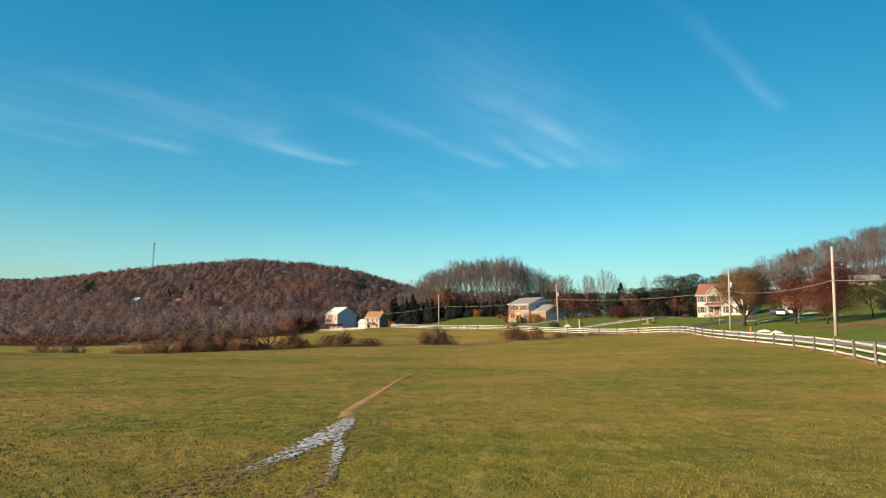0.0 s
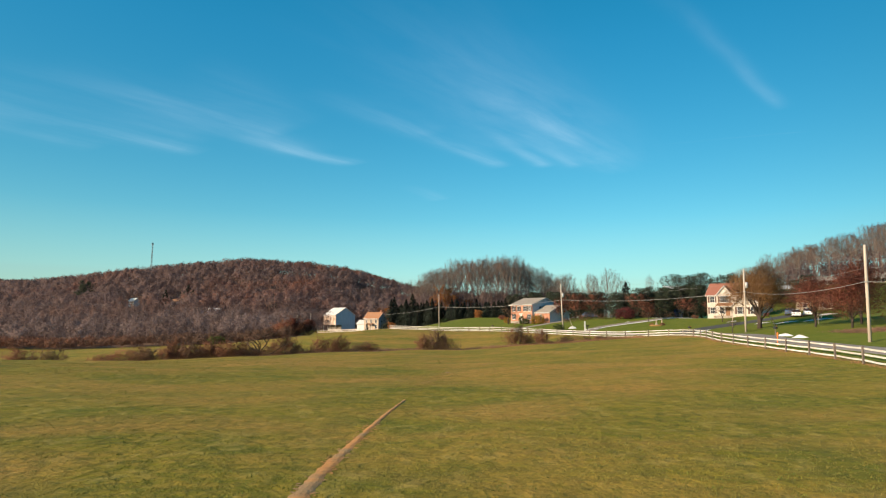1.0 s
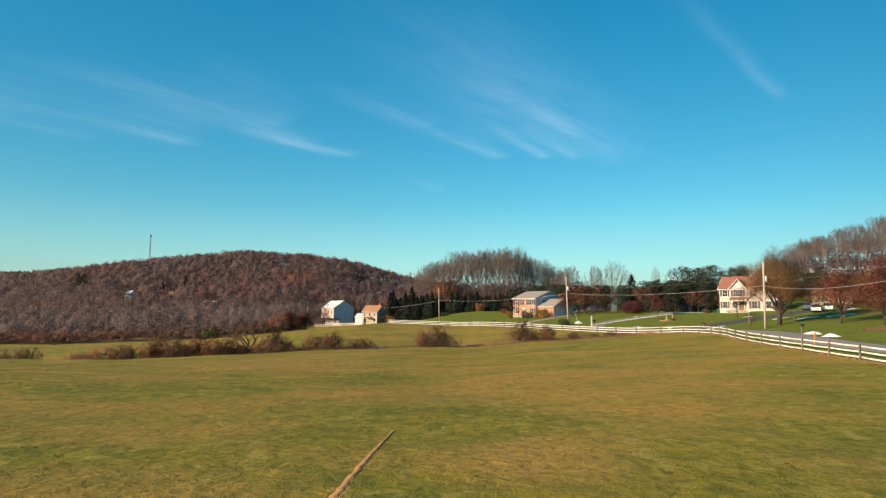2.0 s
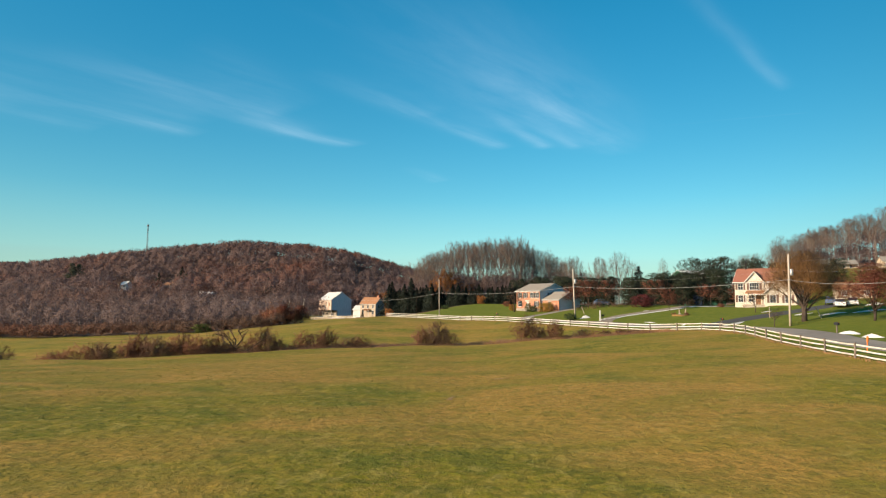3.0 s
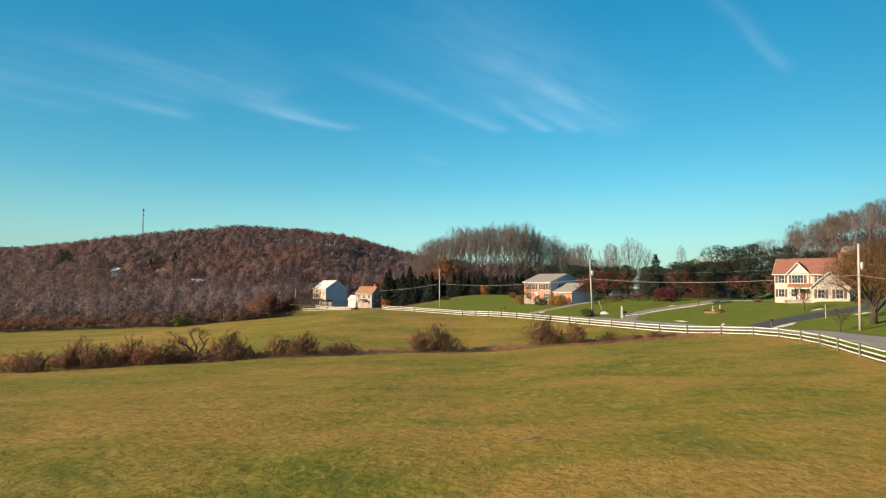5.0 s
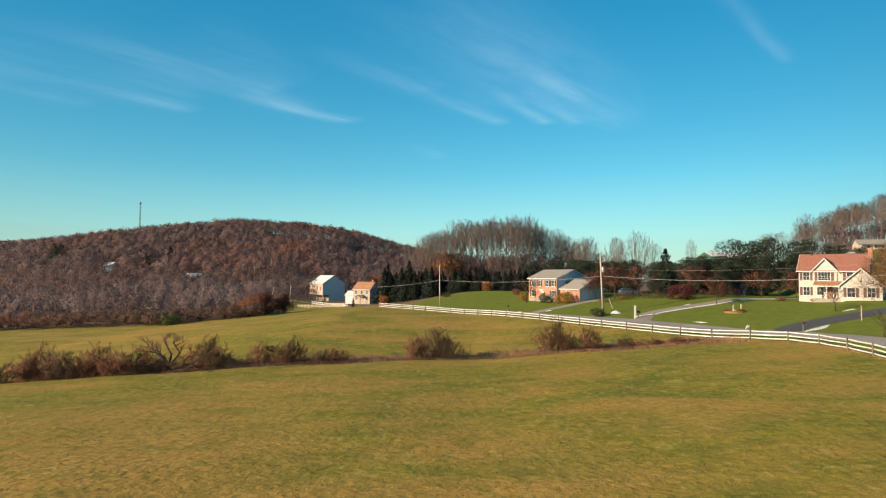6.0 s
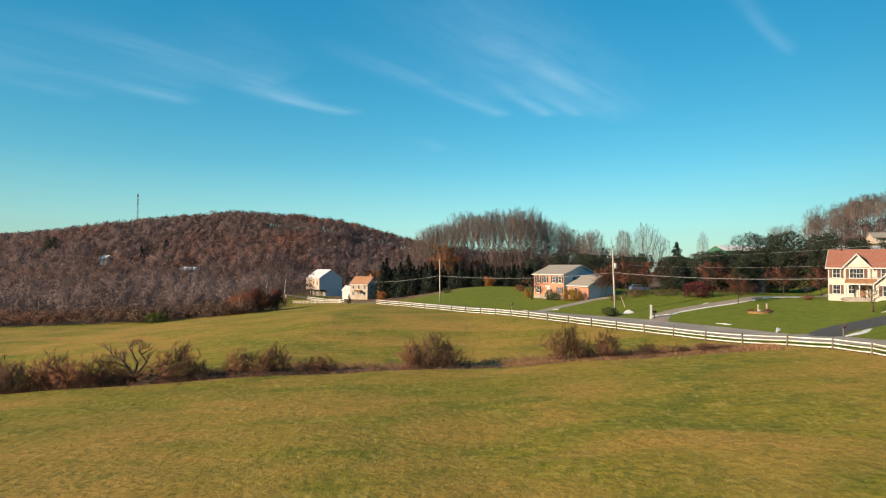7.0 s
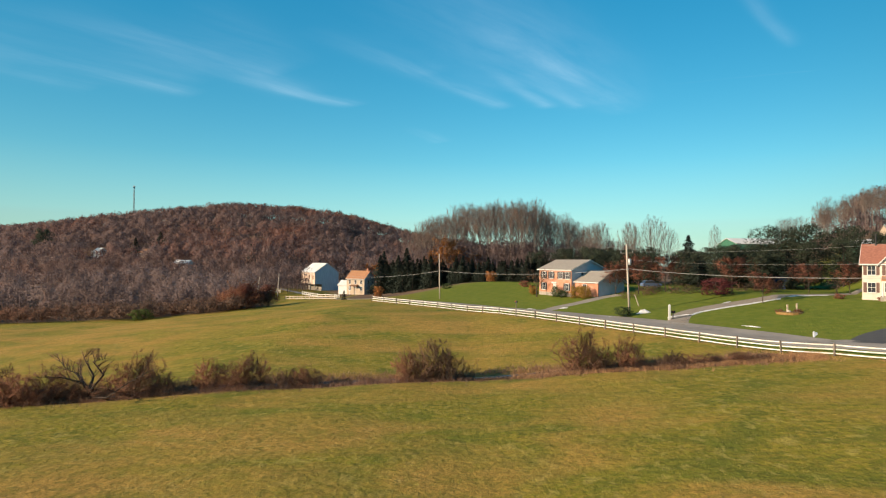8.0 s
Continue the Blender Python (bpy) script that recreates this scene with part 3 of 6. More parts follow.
# ---- utility poles and wires ----
def utility_pole(x, y, top, lean, label, arm=False, can=False, r=0.19):
    z0 = gz(x, y)
    h = top - z0
    p = thing("utility_pole", pose(x, y, z0, lean[0], lean[1], 0), label, "utility pole", "utility poles along the road")
    part("pole", Shape().tube([(0, 0, -0.5), (0, 0, h * 0.5), (0, 0, h)], [r, r * 0.9, r * 0.72], 10).mesh("pole", M["pole_wood"], True), p)
    if arm:
        part("crossarm", Shape().box(-1.1, -0.08, h - 1.6, 1.1, 0.06, h - 1.45).mesh("crossarm", M["post_wood"]), p)
        for dx in (-1.0, -0.1, 1.0):
            part("insulator", Shape().tube([(dx, 0, h - 1.45), (dx, 0, h - 1.2)], [0.07, 0.04], 6).mesh("insulator", M["metal"]), p)
    if can:
        part("transformer", Shape().tube([(0.42, 0, h - 3.6), (0.42, 0, h - 3.5), (0.42, 0, h - 2.6), (0.42, 0, h - 2.5)], [0.24, 0.28, 0.28, 0.2], 12).mesh("transformer", M["metal"], True), p, "grey metal transformer can")
    part("wire_clamp", Shape().box(-0.2, -0.2, h - 4.4, 0.2, 0.2, h - 4.25).mesh("wire_clamp", M["metal"]), p)
    return Vector((x, y, top))


POLES = [utility_pole(47.6, 80.4, 13.9, (0, 0.8), "weathered bare wooden utility pole beside the road"),
         utility_pole(53.5, 123.5, 14.8, (0, 0.5), "weathered wooden utility pole with a transformer on the verge", can=True),
         utility_pole(26.9, 169, 14.5, (0, -2.6), "wooden utility pole with crossarm and transformer by the lane", True, True),
         utility_pole(-8.0, 214, 13.2, (0, -1.2), "slim wooden utility pole at the foot of the lawn", r=0.16)]
FAR_POLES = [(40, 36, 13.6), (-42, 262, 10.5)]


def wire(a, b, sag, r, label):
    pts = [a.lerp(b, k / 14) - Vector((0, 0, sag * 4 * (k / 14) * (1 - k / 14))) for k in range(15)]
    ob = new("power_line", Shape().tube(pts, r, 4, False).mesh("power_line", M["wire"]))
    return tagged(ob, label, "cable", "overhead lines")


chain = [Vector(FAR_POLES[0])] + POLES + [Vector(FAR_POLES[1])]
for a, b in zip(chain, chain[1:]):
    wire(a - Vector((0, 0, 4.3)), b - Vector((0, 0, 4.3)), 0.9, 0.036, "thick grey communication cable strung between utility poles")
for a, b in zip(chain[:4], chain[1:4]):
    wire(a - Vector((0, 0, 2.7)), b - Vector((0, 0, 2.7)), 0.8, 0.010, "thin grey power line strung between utility poles")
for a, b in zip(chain[1:4], chain[2:4]):
    wire(a - Vector((0, 0, 0.3)), b - Vector((0, 0, 1.2)), 0.8, 0.010, "thin dark power line strung between utility poles")


# ---- houses ----
def frame_of(kx, ky, ex, z):
    """A pose with its origin at a house's near front corner, x along the front to the right, y into the house."""
    ex = Vector((*ex, 0)).normalized()
    ey = Vector((-ex.y, ex.x, 0))
    return Matrix(((ex.x, ey.x, 0, kx), (ex.y, ey.y, 0, ky), (0, 0, 1, z), (0, 0, 0, 1)))


def gable_block(house, x0, x1, y0, y1, eave, ridge, wall_mat, roof_mat, over=0.35, along="x", base=-1.0, side_mat=None, trim=True):
    """Walls with gables, and two roof slabs with thickness; the ridge runs along x or y."""
    sm = side_mat or wall_mat
    if along == "x":
        ym = (y0 + y1) / 2
        part("wall", Shape().box(x0, y0, base, x1, y0 + 0.2, eave).mesh("wall", wall_mat), house)
        part("wall", Shape().box(x0, y1 - 0.2, base, x1, y1, eave).mesh("wall", sm), house)
        for a, b in ((x0, x0 + 0.2), (x1 - 0.2, x1)):
            part("wall", Shape().prism([(y0 + 0.2, base), (y1 - 0.2, base), (y1 - 0.2, eave), (ym, ridge - 0.05), (y0 + 0.2, eave)], a, b).mesh("wall", sm), house)
        k = (ridge - eave) / (ym - y0)
        for sgn in (1, -1):
            ye = (y0 - over) if sgn > 0 else (y1 + over)
            ze = eave - k * over
            s = Shape()
            s.prism([(ye, ze), (ym, ridge), (ym, ridge + 0.16), (ye, ze + 0.16)], x0 - over, x1 + over)
            part("roof", s.mesh("roof", roof_mat), house)
            if trim:
                t = Shape().box(x0 - over, ye - 0.10 if sgn > 0 else ye, ze - 0.06, x1 + over, ye if sgn > 0 else ye + 0.10, ze + 0.13)
                part("gutter", t.mesh("gutter", M["white_paint"]), house)
        if trim:
            for xe in (x0 - over - 0.06, x1 + over):
                for sgn in (1, -1):
                    ye = (y0 - over) if sgn > 0 else (y1 + over)
                    part("bargeboard", Shape().prism([(ye, eave - k * over - 0.12), (ym, ridge - 0.12), (ym, ridge + 0.1), (ye, eave - k * over + 0.1)], xe, xe + 0.06).mesh("bargeboard", M["white_paint"]), house)
    else:
        xm = (x0 + x1) / 2
        part("wall", Shape().box(x0, y0, base, x0 + 0.2, y1, eave).mesh("wall", sm), house)
        part("wall", Shape().box(x1 - 0.2, y0, base, x1, y1, eave).mesh("wall", sm), house)
        for a, b in ((y0, y0 + 0.2), (y1 - 0.2, y1)):
            s = Shape().prism([(x0 + 0.2, base), (x1 - 0.2, base), (x1 - 0.2, eave), (xm, ridge - 0.05), (x0 + 0.2, eave)], a, b)
            s.v = [(v[1], v[0], v[2]) for v in s.v]
            part("wall", s.mesh("wall", wall_mat), house)
        k = (ridge - eave) / (xm - x0)
        for sgn in (1, -1):
            xe = (x0 - over) if sgn > 0 else (x1 + over)
            ze = eave - k * over
            s = Shape().prism([(xe, ze), (xm, ridge), (xm, ridge + 0.16), (xe, ze + 0.16)], y0 - over, y1 + 0.0)
            s.v = [(v[1], v[0], v[2]) for v in s.v]
            part("roof", s.mesh("roof", roof_mat), house)
            if trim:
                s = Shape().prism([(xe, ze - 0.12), (xm, ridge - 0.12), (xm, ridge + 0.12), (xe, ze + 0.12)], y0 - over - 0.06, y0 - over)
                s.v = [(v[1], v[0], v[2]) for v in s.v]
                part("bargeboard", s.mesh("bargeboard", M["white_paint"]), house)


def window(house, face, a, z, w, h, at, shutter=None, sill=True, bars=1):
    """A window on a wall: face 'front' (y = at, seen from -y), 'right' (x = at, seen from +x) or 'left'."""
    def place(x0, d0, z0, x1, d1, z1):
        s = Shape()
        if face == "front":
            return s.box(x0, at - d1, z0, x1, at - d0, z1)
        if face == "right":
            return s.box(at + d0, x0, z0, at + d1, x1, z1)
        return s.box(at - d1, x0, z0, at - d0, x1, z1)
    g = part("window", place(a, 0.005, z, a + w, 0.03, z + h).mesh("window", M["glass"]), house)
    f = 0.09
    for x0, z0, x1, z1 in ((a - f, z - f, a, z + h + f), (a + w, z - f, a + w + f, z + h + f), (a, z + h, a + w, z + h + f), (a, z - f, a + w, z)):
        part("window_frame", place(x0, 0.0, z0, x1, 0.07, z1).mesh("window_frame", M["white_paint"]), g)
    part("window_bar", place(a, 0.03, z + h / 2 - 0.025, a + w, 0.055, z + h / 2 + 0.025).mesh("window_bar", M["white_paint"]), g)
    for k in range(1, bars + 1):
        xx = a + w * k / (bars + 1)
        part("window_bar", place(xx - 0.018, 0.031, z, xx + 0.018, 0.05, z + h).mesh("window_bar", M["white_paint"]), g)
    if sill:
        part("sill", place(a - 0.15, 0.0, z - 0.16, a + w + 0.15, 0.13, z - f).mesh("sill", M["white_paint"]), g)
    if shutter:
        for x0 in (a - f - 0.5, a + w + f + 0.02):
            part("shutter", place(x0, 0.0, z - 0.05, x0 + 0.46, 0.05, z + h + 0.05).mesh("shutter", shutter), g)


def brick_house():
    z = 4.35
    m = frame_of(21.9, 197.5, (0.55, -0.83), z)
    h = thing("house", m, "two-storey red brick house with pale siding, grey roof and attached garage", "house")
    gable_block(h, -10.8, 0, 0, 11, 5.3, 7.5, M["brick"], M["grey_shingle"], side_mat=M["siding"])
    gable_block(h, 0.02, 7, 1, 9, 2.8, 5.0, M["brick"], M["grey_shingle"], side_mat=M["siding"])
    for a in (-9.6, -7.0, -3.9, -1.7):
        window(h, "front", a, 3.3, 0.95, 1.45, 0, M["dark_shutter"])
    for a in (-9.6, -1.9):
        window(h, "front", a, 0.7, 1.0, 1.5, 0, M["dark_shutter"])
    part("door", Shape().box(-5.9, -0.06, 0, -4.9, 0.0, 2.1).mesh("door", M["white_paint"]), h, "white front door")
    part("door_surround", Shape().box(-6.2, -0.3, 2.15, -4.6, -0.002, 2.5).mesh("door_surround", M["white_paint"]), h)
    window(h, "right", 3.6, 3.4, 0.9, 1.3, 0, M["dark_shutter"])
    window(h, "right", 6.4, 3.4, 0.9, 1.3, 0, M["dark_shutter"])
    window(h, "front", 2.6, 0.9, 1.0, 1.3, 1.0, None)
    part("foundation", Shape().box(-10.85, -0.05, -1.2, 0.05, -0.003, 0.1).mesh("foundation", M["stone"]), h)


def cream_house():
    m = frame_of(62.7, 163.8, (0.8, -0.6), 6.25)
    h = thing("house", m, "two-storey cream house with brown shutters and rust-red shingle roof", "house")
    b = -1.5
    gable_block(h, 0, 10.6, 0, 8.6, 5.35, 8.4, M["stucco"], M["red_shingle"], base=b)
    gable_block(h, 2.3, 6.1, -0.25, 4.3, 5.35, 7.55, M["stucco"], M["red_shingle"], along="y", base=b)
    gable_block(h, 7.0, 13.0, -4.2, 11.0, 2.75, 5.6, M["stucco"], M["red_shingle"], along="y", base=b)
    for a in (0.75,):
        window(h, "front", a, 3.5, 1.0, 1.45, 0, M["shutter"])
        window(h, "front", a, 0.7, 1.0, 1.5, 0, M["shutter"])
    window(h, "front", 3.2, 3.5, 1.9, 1.5, -0.25, M["shutter"], bars=3)
    window(h, "front", 7.6, 3.5, 1.0, 1.45, 0, M["shutter"])
    for a in (8.0, 10.9):
        window(h, "front", a, 0.6, 1.1, 1.6, -4.2, M["shutter"])
    part("porch_roof", Shape().prism([(-2.4, 2.55), (-2.4, 2.7), (-0.3, 3.35), (-0.3, 3.2)], 2.6, 6.9).mesh("porch_roof", M["orange_shingle"]), h, "brown shingled porch roof")
    part("porch_beam", Shape().box(2.7, -2.35, 2.3, 6.8, -2.15, 2.55).mesh("porch_beam", M["white_paint"]), h)
    for a in (2.8, 4.7, 6.6):
        part("column", Shape().tube([(a, -2.25, 0.15), (a, -2.25, 2.3)], 0.11, 8).mesh("column", M["white_paint"]), h)
    part("porch_floor", Shape().box(2.5, -2.5, -1.0, 6.98, -0.26, 0.15).mesh("porch_floor", M["stone"]), h)
    part("door", Shape().box(4.4, -0.33, 0.15, 5.4, -0.255, 2.25).mesh("door", M["brown_wood"]), h, "brown panelled front door")
    window(h, "front", 3.0, 0.8, 0.9, 1.4, -0.25, None)
    part("chimney", Shape().tube([(1.6, 4.0, 7.8), (1.6, 4.0, 10.2)], 0.12, 8).mesh("chimney", M["black"]), h, "thin dark flue pipe")
    part("chimney_stack", Shape().box(10.62, 3.4, -1.5, 11.3, 4.9, 9.3).box(10.55, 3.3, 9.3, 11.37, 5.0, 9.5).mesh("chimney_stack", M["brick"]), h, "brown brick chimney on the end wall")
    part("shutter_vent", Shape().box(3.9, -0.3, 5.9, 4.5, -0.252, 6.6).mesh("shutter_vent", M["white_paint"]), h)


def farm_buildings():
    m = frame_of(-66.2, 316, (0.55, -0.83), gz(-66.2, 316) + 0.4)
    b = thing("barn", m, "old cream bank barn with bright white metal roof", "barn")
    gable_block(b, -18, 0, 0, 10.7, 7.6, 11.4, M["barn_wall"], M["white_metal"], side_mat=M["barn_shaded_side"], trim=False, base=2.4)
    for a in (-18, -12, -6, -0.3):
        part("barn_post", Shape().box(a, 0.02, -1.5, a + 0.3, 0.3, 2.4).mesh("barn_post", M["stone"]), b)
    part("lower_wall", Shape().box(-18, 3.0, -1.5, -0.02, 3.3, 2.4).mesh("lower_wall", M["stone"]), b)
    part("lower_wall", Shape().box(-0.3, 3.3, -1.5, -0.02, 10.7, 2.4).mesh("lower_wall", M["barn_shaded_side"]), b)
    for a in (-14, -8, -3):
        part("hatch", Shape().box(a, -0.05, 4.4, a + 1.2, -0.003, 6.2).mesh("hatch", M["brown_wood"]), b)
    m = frame_of(-38.8, 281, (0.9, -0.43), -0.4)
    h = thing("farmhouse", m, "small tan farmhouse with an orange-brown roof and side addition", "house")
    gable_block(h, -8, 0, 0, 6.6, 5.2, 7.9, M["farm_wall"], M["orange_shingle"], side_mat=M["siding"])
    gable_block(h, -12.5, -8.02, 0.8, 5.2, 2.6, 4.2, M["white_paint"], M["white_metal"], trim=False)
    for a in (-7.0, -4.4, -1.8):
        window(h, "front", a, 3.2, 0.8, 1.3, 0, None)
    for a in (-7.0, -1.8):
        window(h, "front", a, 0.8, 0.9, 1.4, 0, None)
    window(h, "right", 2.0, 3.2, 0.8, 1.3, 0, None)
    window(h, "right", 4.2, 0.9, 0.8, 1.3, 0, None)
    part("porch_roof", Shape().prism([(-1.6, 2.3), (-1.6, 2.42), (-0.02, 2.9), (-0.02, 2.78)], -5.8, -2.6).mesh("porch_roof", M["brown_wood"]), h)
    for a in (-5.6, -2.8):
        part("column", Shape().box(a, -1.5, -1, a + 0.14, -1.36, 2.3).mesh("column", M["white_paint"]), h)
    part("chimney", Shape().box(-1.1, 2.9, 7.2, -0.4, 3.6, 8.9).mesh("chimney", M["brick"]), h)


brick_house()
cream_house()
farm_buildings()


# ---- trees ----
def twig_fan(rng, base, way, length, width, n, spread, droop=0.0):
    """Thin triangles that fan out from base about the direction way. Arrays of vertices and faces."""
    d = np.asarray(way)[None, :] + rng.normal(0, spread, (n, 3))
    d /= np.linalg.norm(d, axis=1)[:, None]
    L = length * rng.uniform(0.5, 1.1, n)[:, None]
    tip = base + d * L - np.array([0, 0, 1.0]) * droop * L
    side = np.cross(d, rng.normal(0, 1, (n, 3)))
    side /= np.linalg.norm(side, axis=1)[:, None] + 1e-9
    w = width * rng.uniform(0.6, 1.2, n)[:, None]
    v = np.stack([base + side * w * 0.5, base - side * w * 0.5, tip], 1)
    return v.reshape(-1, 3)


def to_world(tri_verts):
    return tri_verts, np.arange(len(tri_verts)).reshape(-1, 3)


def bare_tree_meshes(seed, h, width, limbs=15, branches=6, twigs=7, tw=0.06, first=0.3, up=0.75, twig_mat="twig", bark="bark", trunk_r=None, lean=0.0, leaf=0, leaf_size=0.25):
    """A leafless tree: one mesh for the trunk and limbs, one for the crown of branches and twigs."""
    rng = np.random.default_rng(seed)
    wood, fine = Shape(), []
    r0 = trunk_r or h * 0.016
    tops = [np.array([0, 0, -0.3])]
    for k in range(1, 7):
        tops.append(np.array([lean * h * (k / 6) ** 1.5 + rng.normal(0, 0.012 * h), rng.normal(0, 0.012 * h), h * 0.86 * k / 6]))
    wood.tube(tops, [r0 * (1 - 0.88 * k / 6) for k in range(7)], 7)
    for i in range(limbs):
        f = first + (0.97 - first) * (i + rng.uniform(0, 1)) / limbs
        k = min(5, int(f * 6))
        a = tops[k] + (tops[k + 1] - tops[k]) * (f * 6 - k)
        ang = i * 2.4 + rng.uniform(-0.4, 0.4)
        reach = width * 0.5 * (1.05 - 0.55 * max(0, f - first) / (1 - first)) * rng.uniform(0.75, 1.1)
        tilt = up * rng.uniform(0.8, 1.25) * (0.8 + 0.6 * f)
        d = np.array([math.cos(ang), math.sin(ang), tilt])
        L = reach * math.hypot(1, 0.3)
        mid = a + d * L * 0.5 + rng.normal(0, 0.04 * L, 3)
        end = a + d * L + np.array([0, 0, 0.12 * L]) + rng.normal(0, 0.06 * L, 3)
        if end[2] > h:
            end[2] = h * rng.uniform(0.93, 1.0)
        wood.tube([a, mid, end], [r0 * 0.42 * (1.1 - f * 0.6), r0 * 0.24, r0 * 0.07], 4, False)
        for j in range(branches):
            g = 0.25 + 0.75 * (j + rng.uniform(0, 1)) / branches
            p = a + (mid - a) * g * 2 if g < 0.5 else mid + (end - mid) * (g * 2 - 1)
            bd = d / np.linalg.norm(d) * 0.7 + rng.normal(0, 0.55, 3) + np.array([0, 0, 0.35])
            bd /= np.linalg.norm(bd)
            bl = L * rng.uniform(0.25, 0.5)
            q = p + bd * bl
            wood.tube([p, q], [r0 * 0.13, r0 * 0.05], 3, False)
            for t in (0.45, 0.75, 1.0):
                fine.append(twig_fan(rng, p + bd * bl * t, bd + np.array([0, 0, 0.25]), bl * 0.55, tw, max(2, twigs // 2), 0.5))
                if leaf:
                    c = p + bd * bl * t + rng.normal(0, bl * 0.28, (leaf, 3))
                    e1, e2 = rng.normal(0, leaf_size, (leaf, 3)), rng.normal(0, leaf_size, (leaf, 3))
                    fine.append(np.stack([c, c + e1, c + e2], 1).reshape(-1, 3))
    v, t = to_world(np.concatenate(fine))
    k = h / float(np.percentile(v[:, 2], 99))       # the topmost twigs end at the height asked for
    v[:, 2] *= k
    wood.v = [(p[0], p[1], p[2] * k) for p in wood.v]
    return wood.mesh("trunk", M[bark], True), raw_mesh("crown", v, t, M[twig_mat], outward(v, (0, 0, h * 0.45)))


def haze_crown_meshes(seed, h, rx, mat, twigs, low=0.2, length=0.09, w=0.02, limbs=18, droop=0.0, trunk_r=0.4, bark="dark_bark", leafy=False):
    """A tree whose crown is a deep haze of fine twigs (or leaves) on real limbs, in lobes with gaps."""
    rng = np.random.default_rng(seed)
    wood = Shape().tube([(0, 0, -0.4), (0.1, 0.05, h * 0.12), (0, 0.1, h * 0.3)], [trunk_r * 1.2, trunk_r, trunk_r * 0.75], 9)
    tips = []
    for i in range(limbs):
        a = i * 2.4 + rng.uniform(-0.3, 0.3)
        f = (i + 0.5) / limbs
        el = 0.25 + 1.25 * f
        R = np.array([math.cos(a) * math.cos(el) * rx * 0.9, math.sin(a) * math.cos(el) * rx * 0.9, h * (low + 0.05) + math.sin(el) * h * (0.92 - low)])
        base = np.array([0, 0.05, h * rng.uniform(0.1, 0.3)])
        mid = base * 0.45 + R * 0.55 + np.array([0, 0, 0.08 * h]) + rng.normal(0, 0.03 * h, 3)
        wood.tube([base, mid, R], [trunk_r * 0.42, trunk_r * 0.2, 0.02], 5, False)
        tips += [(mid, 0.34), (mid * 0.5 + R * 0.5, 0.36), (R * 0.93, 0.30)]
        for j in range(4):
            q = mid + (R - mid) * rng.uniform(0, 1)
            e = q + rng.normal(0, 0.12 * h, 3) + np.array([0, 0, 0.05 * h])
            wood.tube([q, e], [trunk_r * 0.12, 0.01], 3, False)
    k = rng.integers(0, len(tips), twigs)
    c0 = np.array([t[0] for t in tips])[k]
    rad = np.array([t[1] for t in tips])[k][:, None] * rx
    u = rng.normal(0, 1, (twigs, 3))
    u /= np.linalg.norm(u, axis=1)[:, None]
    c = c0 + u * rad * rng.uniform(0, 1, (twigs, 1)) ** 0.5
    c[:, 2] = np.clip(c[:, 2], h * low * 0.6, h)
    if leafy:
        e1, e2 = rng.normal(0, w, (twigs, 3)), rng.normal(0, w, (twigs, 3))
        v = np.stack([c, c + e1, c + e2], 1).reshape(-1, 3)
    else:
        d = c - np.array([0, 0, h * 0.15])
        d /= np.linalg.norm(d, axis=1)[:, None]
        d = d + rng.normal(0, 0.45, d.shape) + np.array([0, 0, 0.3 - droop])
        d /= np.linalg.norm(d, axis=1)[:, None]
        L = h * length * rng.uniform(0.5, 1.3, (twigs, 1))
        side = np.cross(d, rng.normal(0, 1, d.shape))
        side /= np.linalg.norm(side, axis=1)[:, None] + 1e-9
        ww = w * rng.uniform(0.5, 1.3, (twigs, 1))
        v = np.stack([c - d * L * 0.5 + side * ww, c - d * L * 0.5 - side * ww, c + d * L * 0.5], 1).reshape(-1, 3)
    return wood.mesh("trunk", M[bark], True), raw_mesh("crown", v, np.arange(len(v)).reshape(-1, 3), M[mat], outward(v, (0, 0, h * 0.45)))


def grow(rng, roots, points, climb=1.4, tip=0.012, power=2.4):
    """A branching frame: every point joins the branch that it reaches most easily from below. Nodes, parents and radii."""
    nodes, parent = [np.array(p, float) for p in roots[0]], list(roots[1])
    P = np.zeros((len(nodes) + len(points), 3))
    P[:len(nodes)] = nodes
    n = len(nodes)
    for p in points:
        q = P[:n]
        cost = np.linalg.norm(q - p, axis=1) + climb * np.maximum(0, q[:, 2] - p[2] + 0.3) + 0.5 * np.maximum(0, np.hypot(q[:, 0], q[:, 1]) - math.hypot(p[0], p[1]))
        k = int(np.argmin(cost))
        P[n] = p + (0.06 * np.linalg.norm(p - q[k])) * rng.normal(0, 1, 3)
        parent.append(k)
        n += 1
    area = np.zeros(n)
    kids = np.zeros(n, int)
    for i in range(n - 1, -1, -1):
        if kids[i] == 0:
            area[i] = tip ** power
        if parent[i] >= 0:
            area[parent[i]] += area[i]
            kids[parent[i]] += 1
    return P, parent, area ** (1 / power)


def frame_to_shape(P, parent, R, sides=3, limit=1e9):
    s = Shape()
    for i in range(len(parent)):
        k = parent[i]
        if k >= 0:
            r0, r1 = min(R[k], R[i] * 1.5), R[i]
            bow = np.array([0, 0, 0.06 * np.linalg.norm(P[i] - P[k])])
            s.tube([P[k], P[k] * 0.5 + P[i] * 0.5 - bow, P[i]] if r1 > 0.03 else [P[k], P[i]], [min(r0, limit), (min(r0, limit) + min(r1, limit)) / 2, min(r1, limit)][:3 if r1 > 0.03 else 2], 6 if r1 > 0.1 else sides, False)
    return s


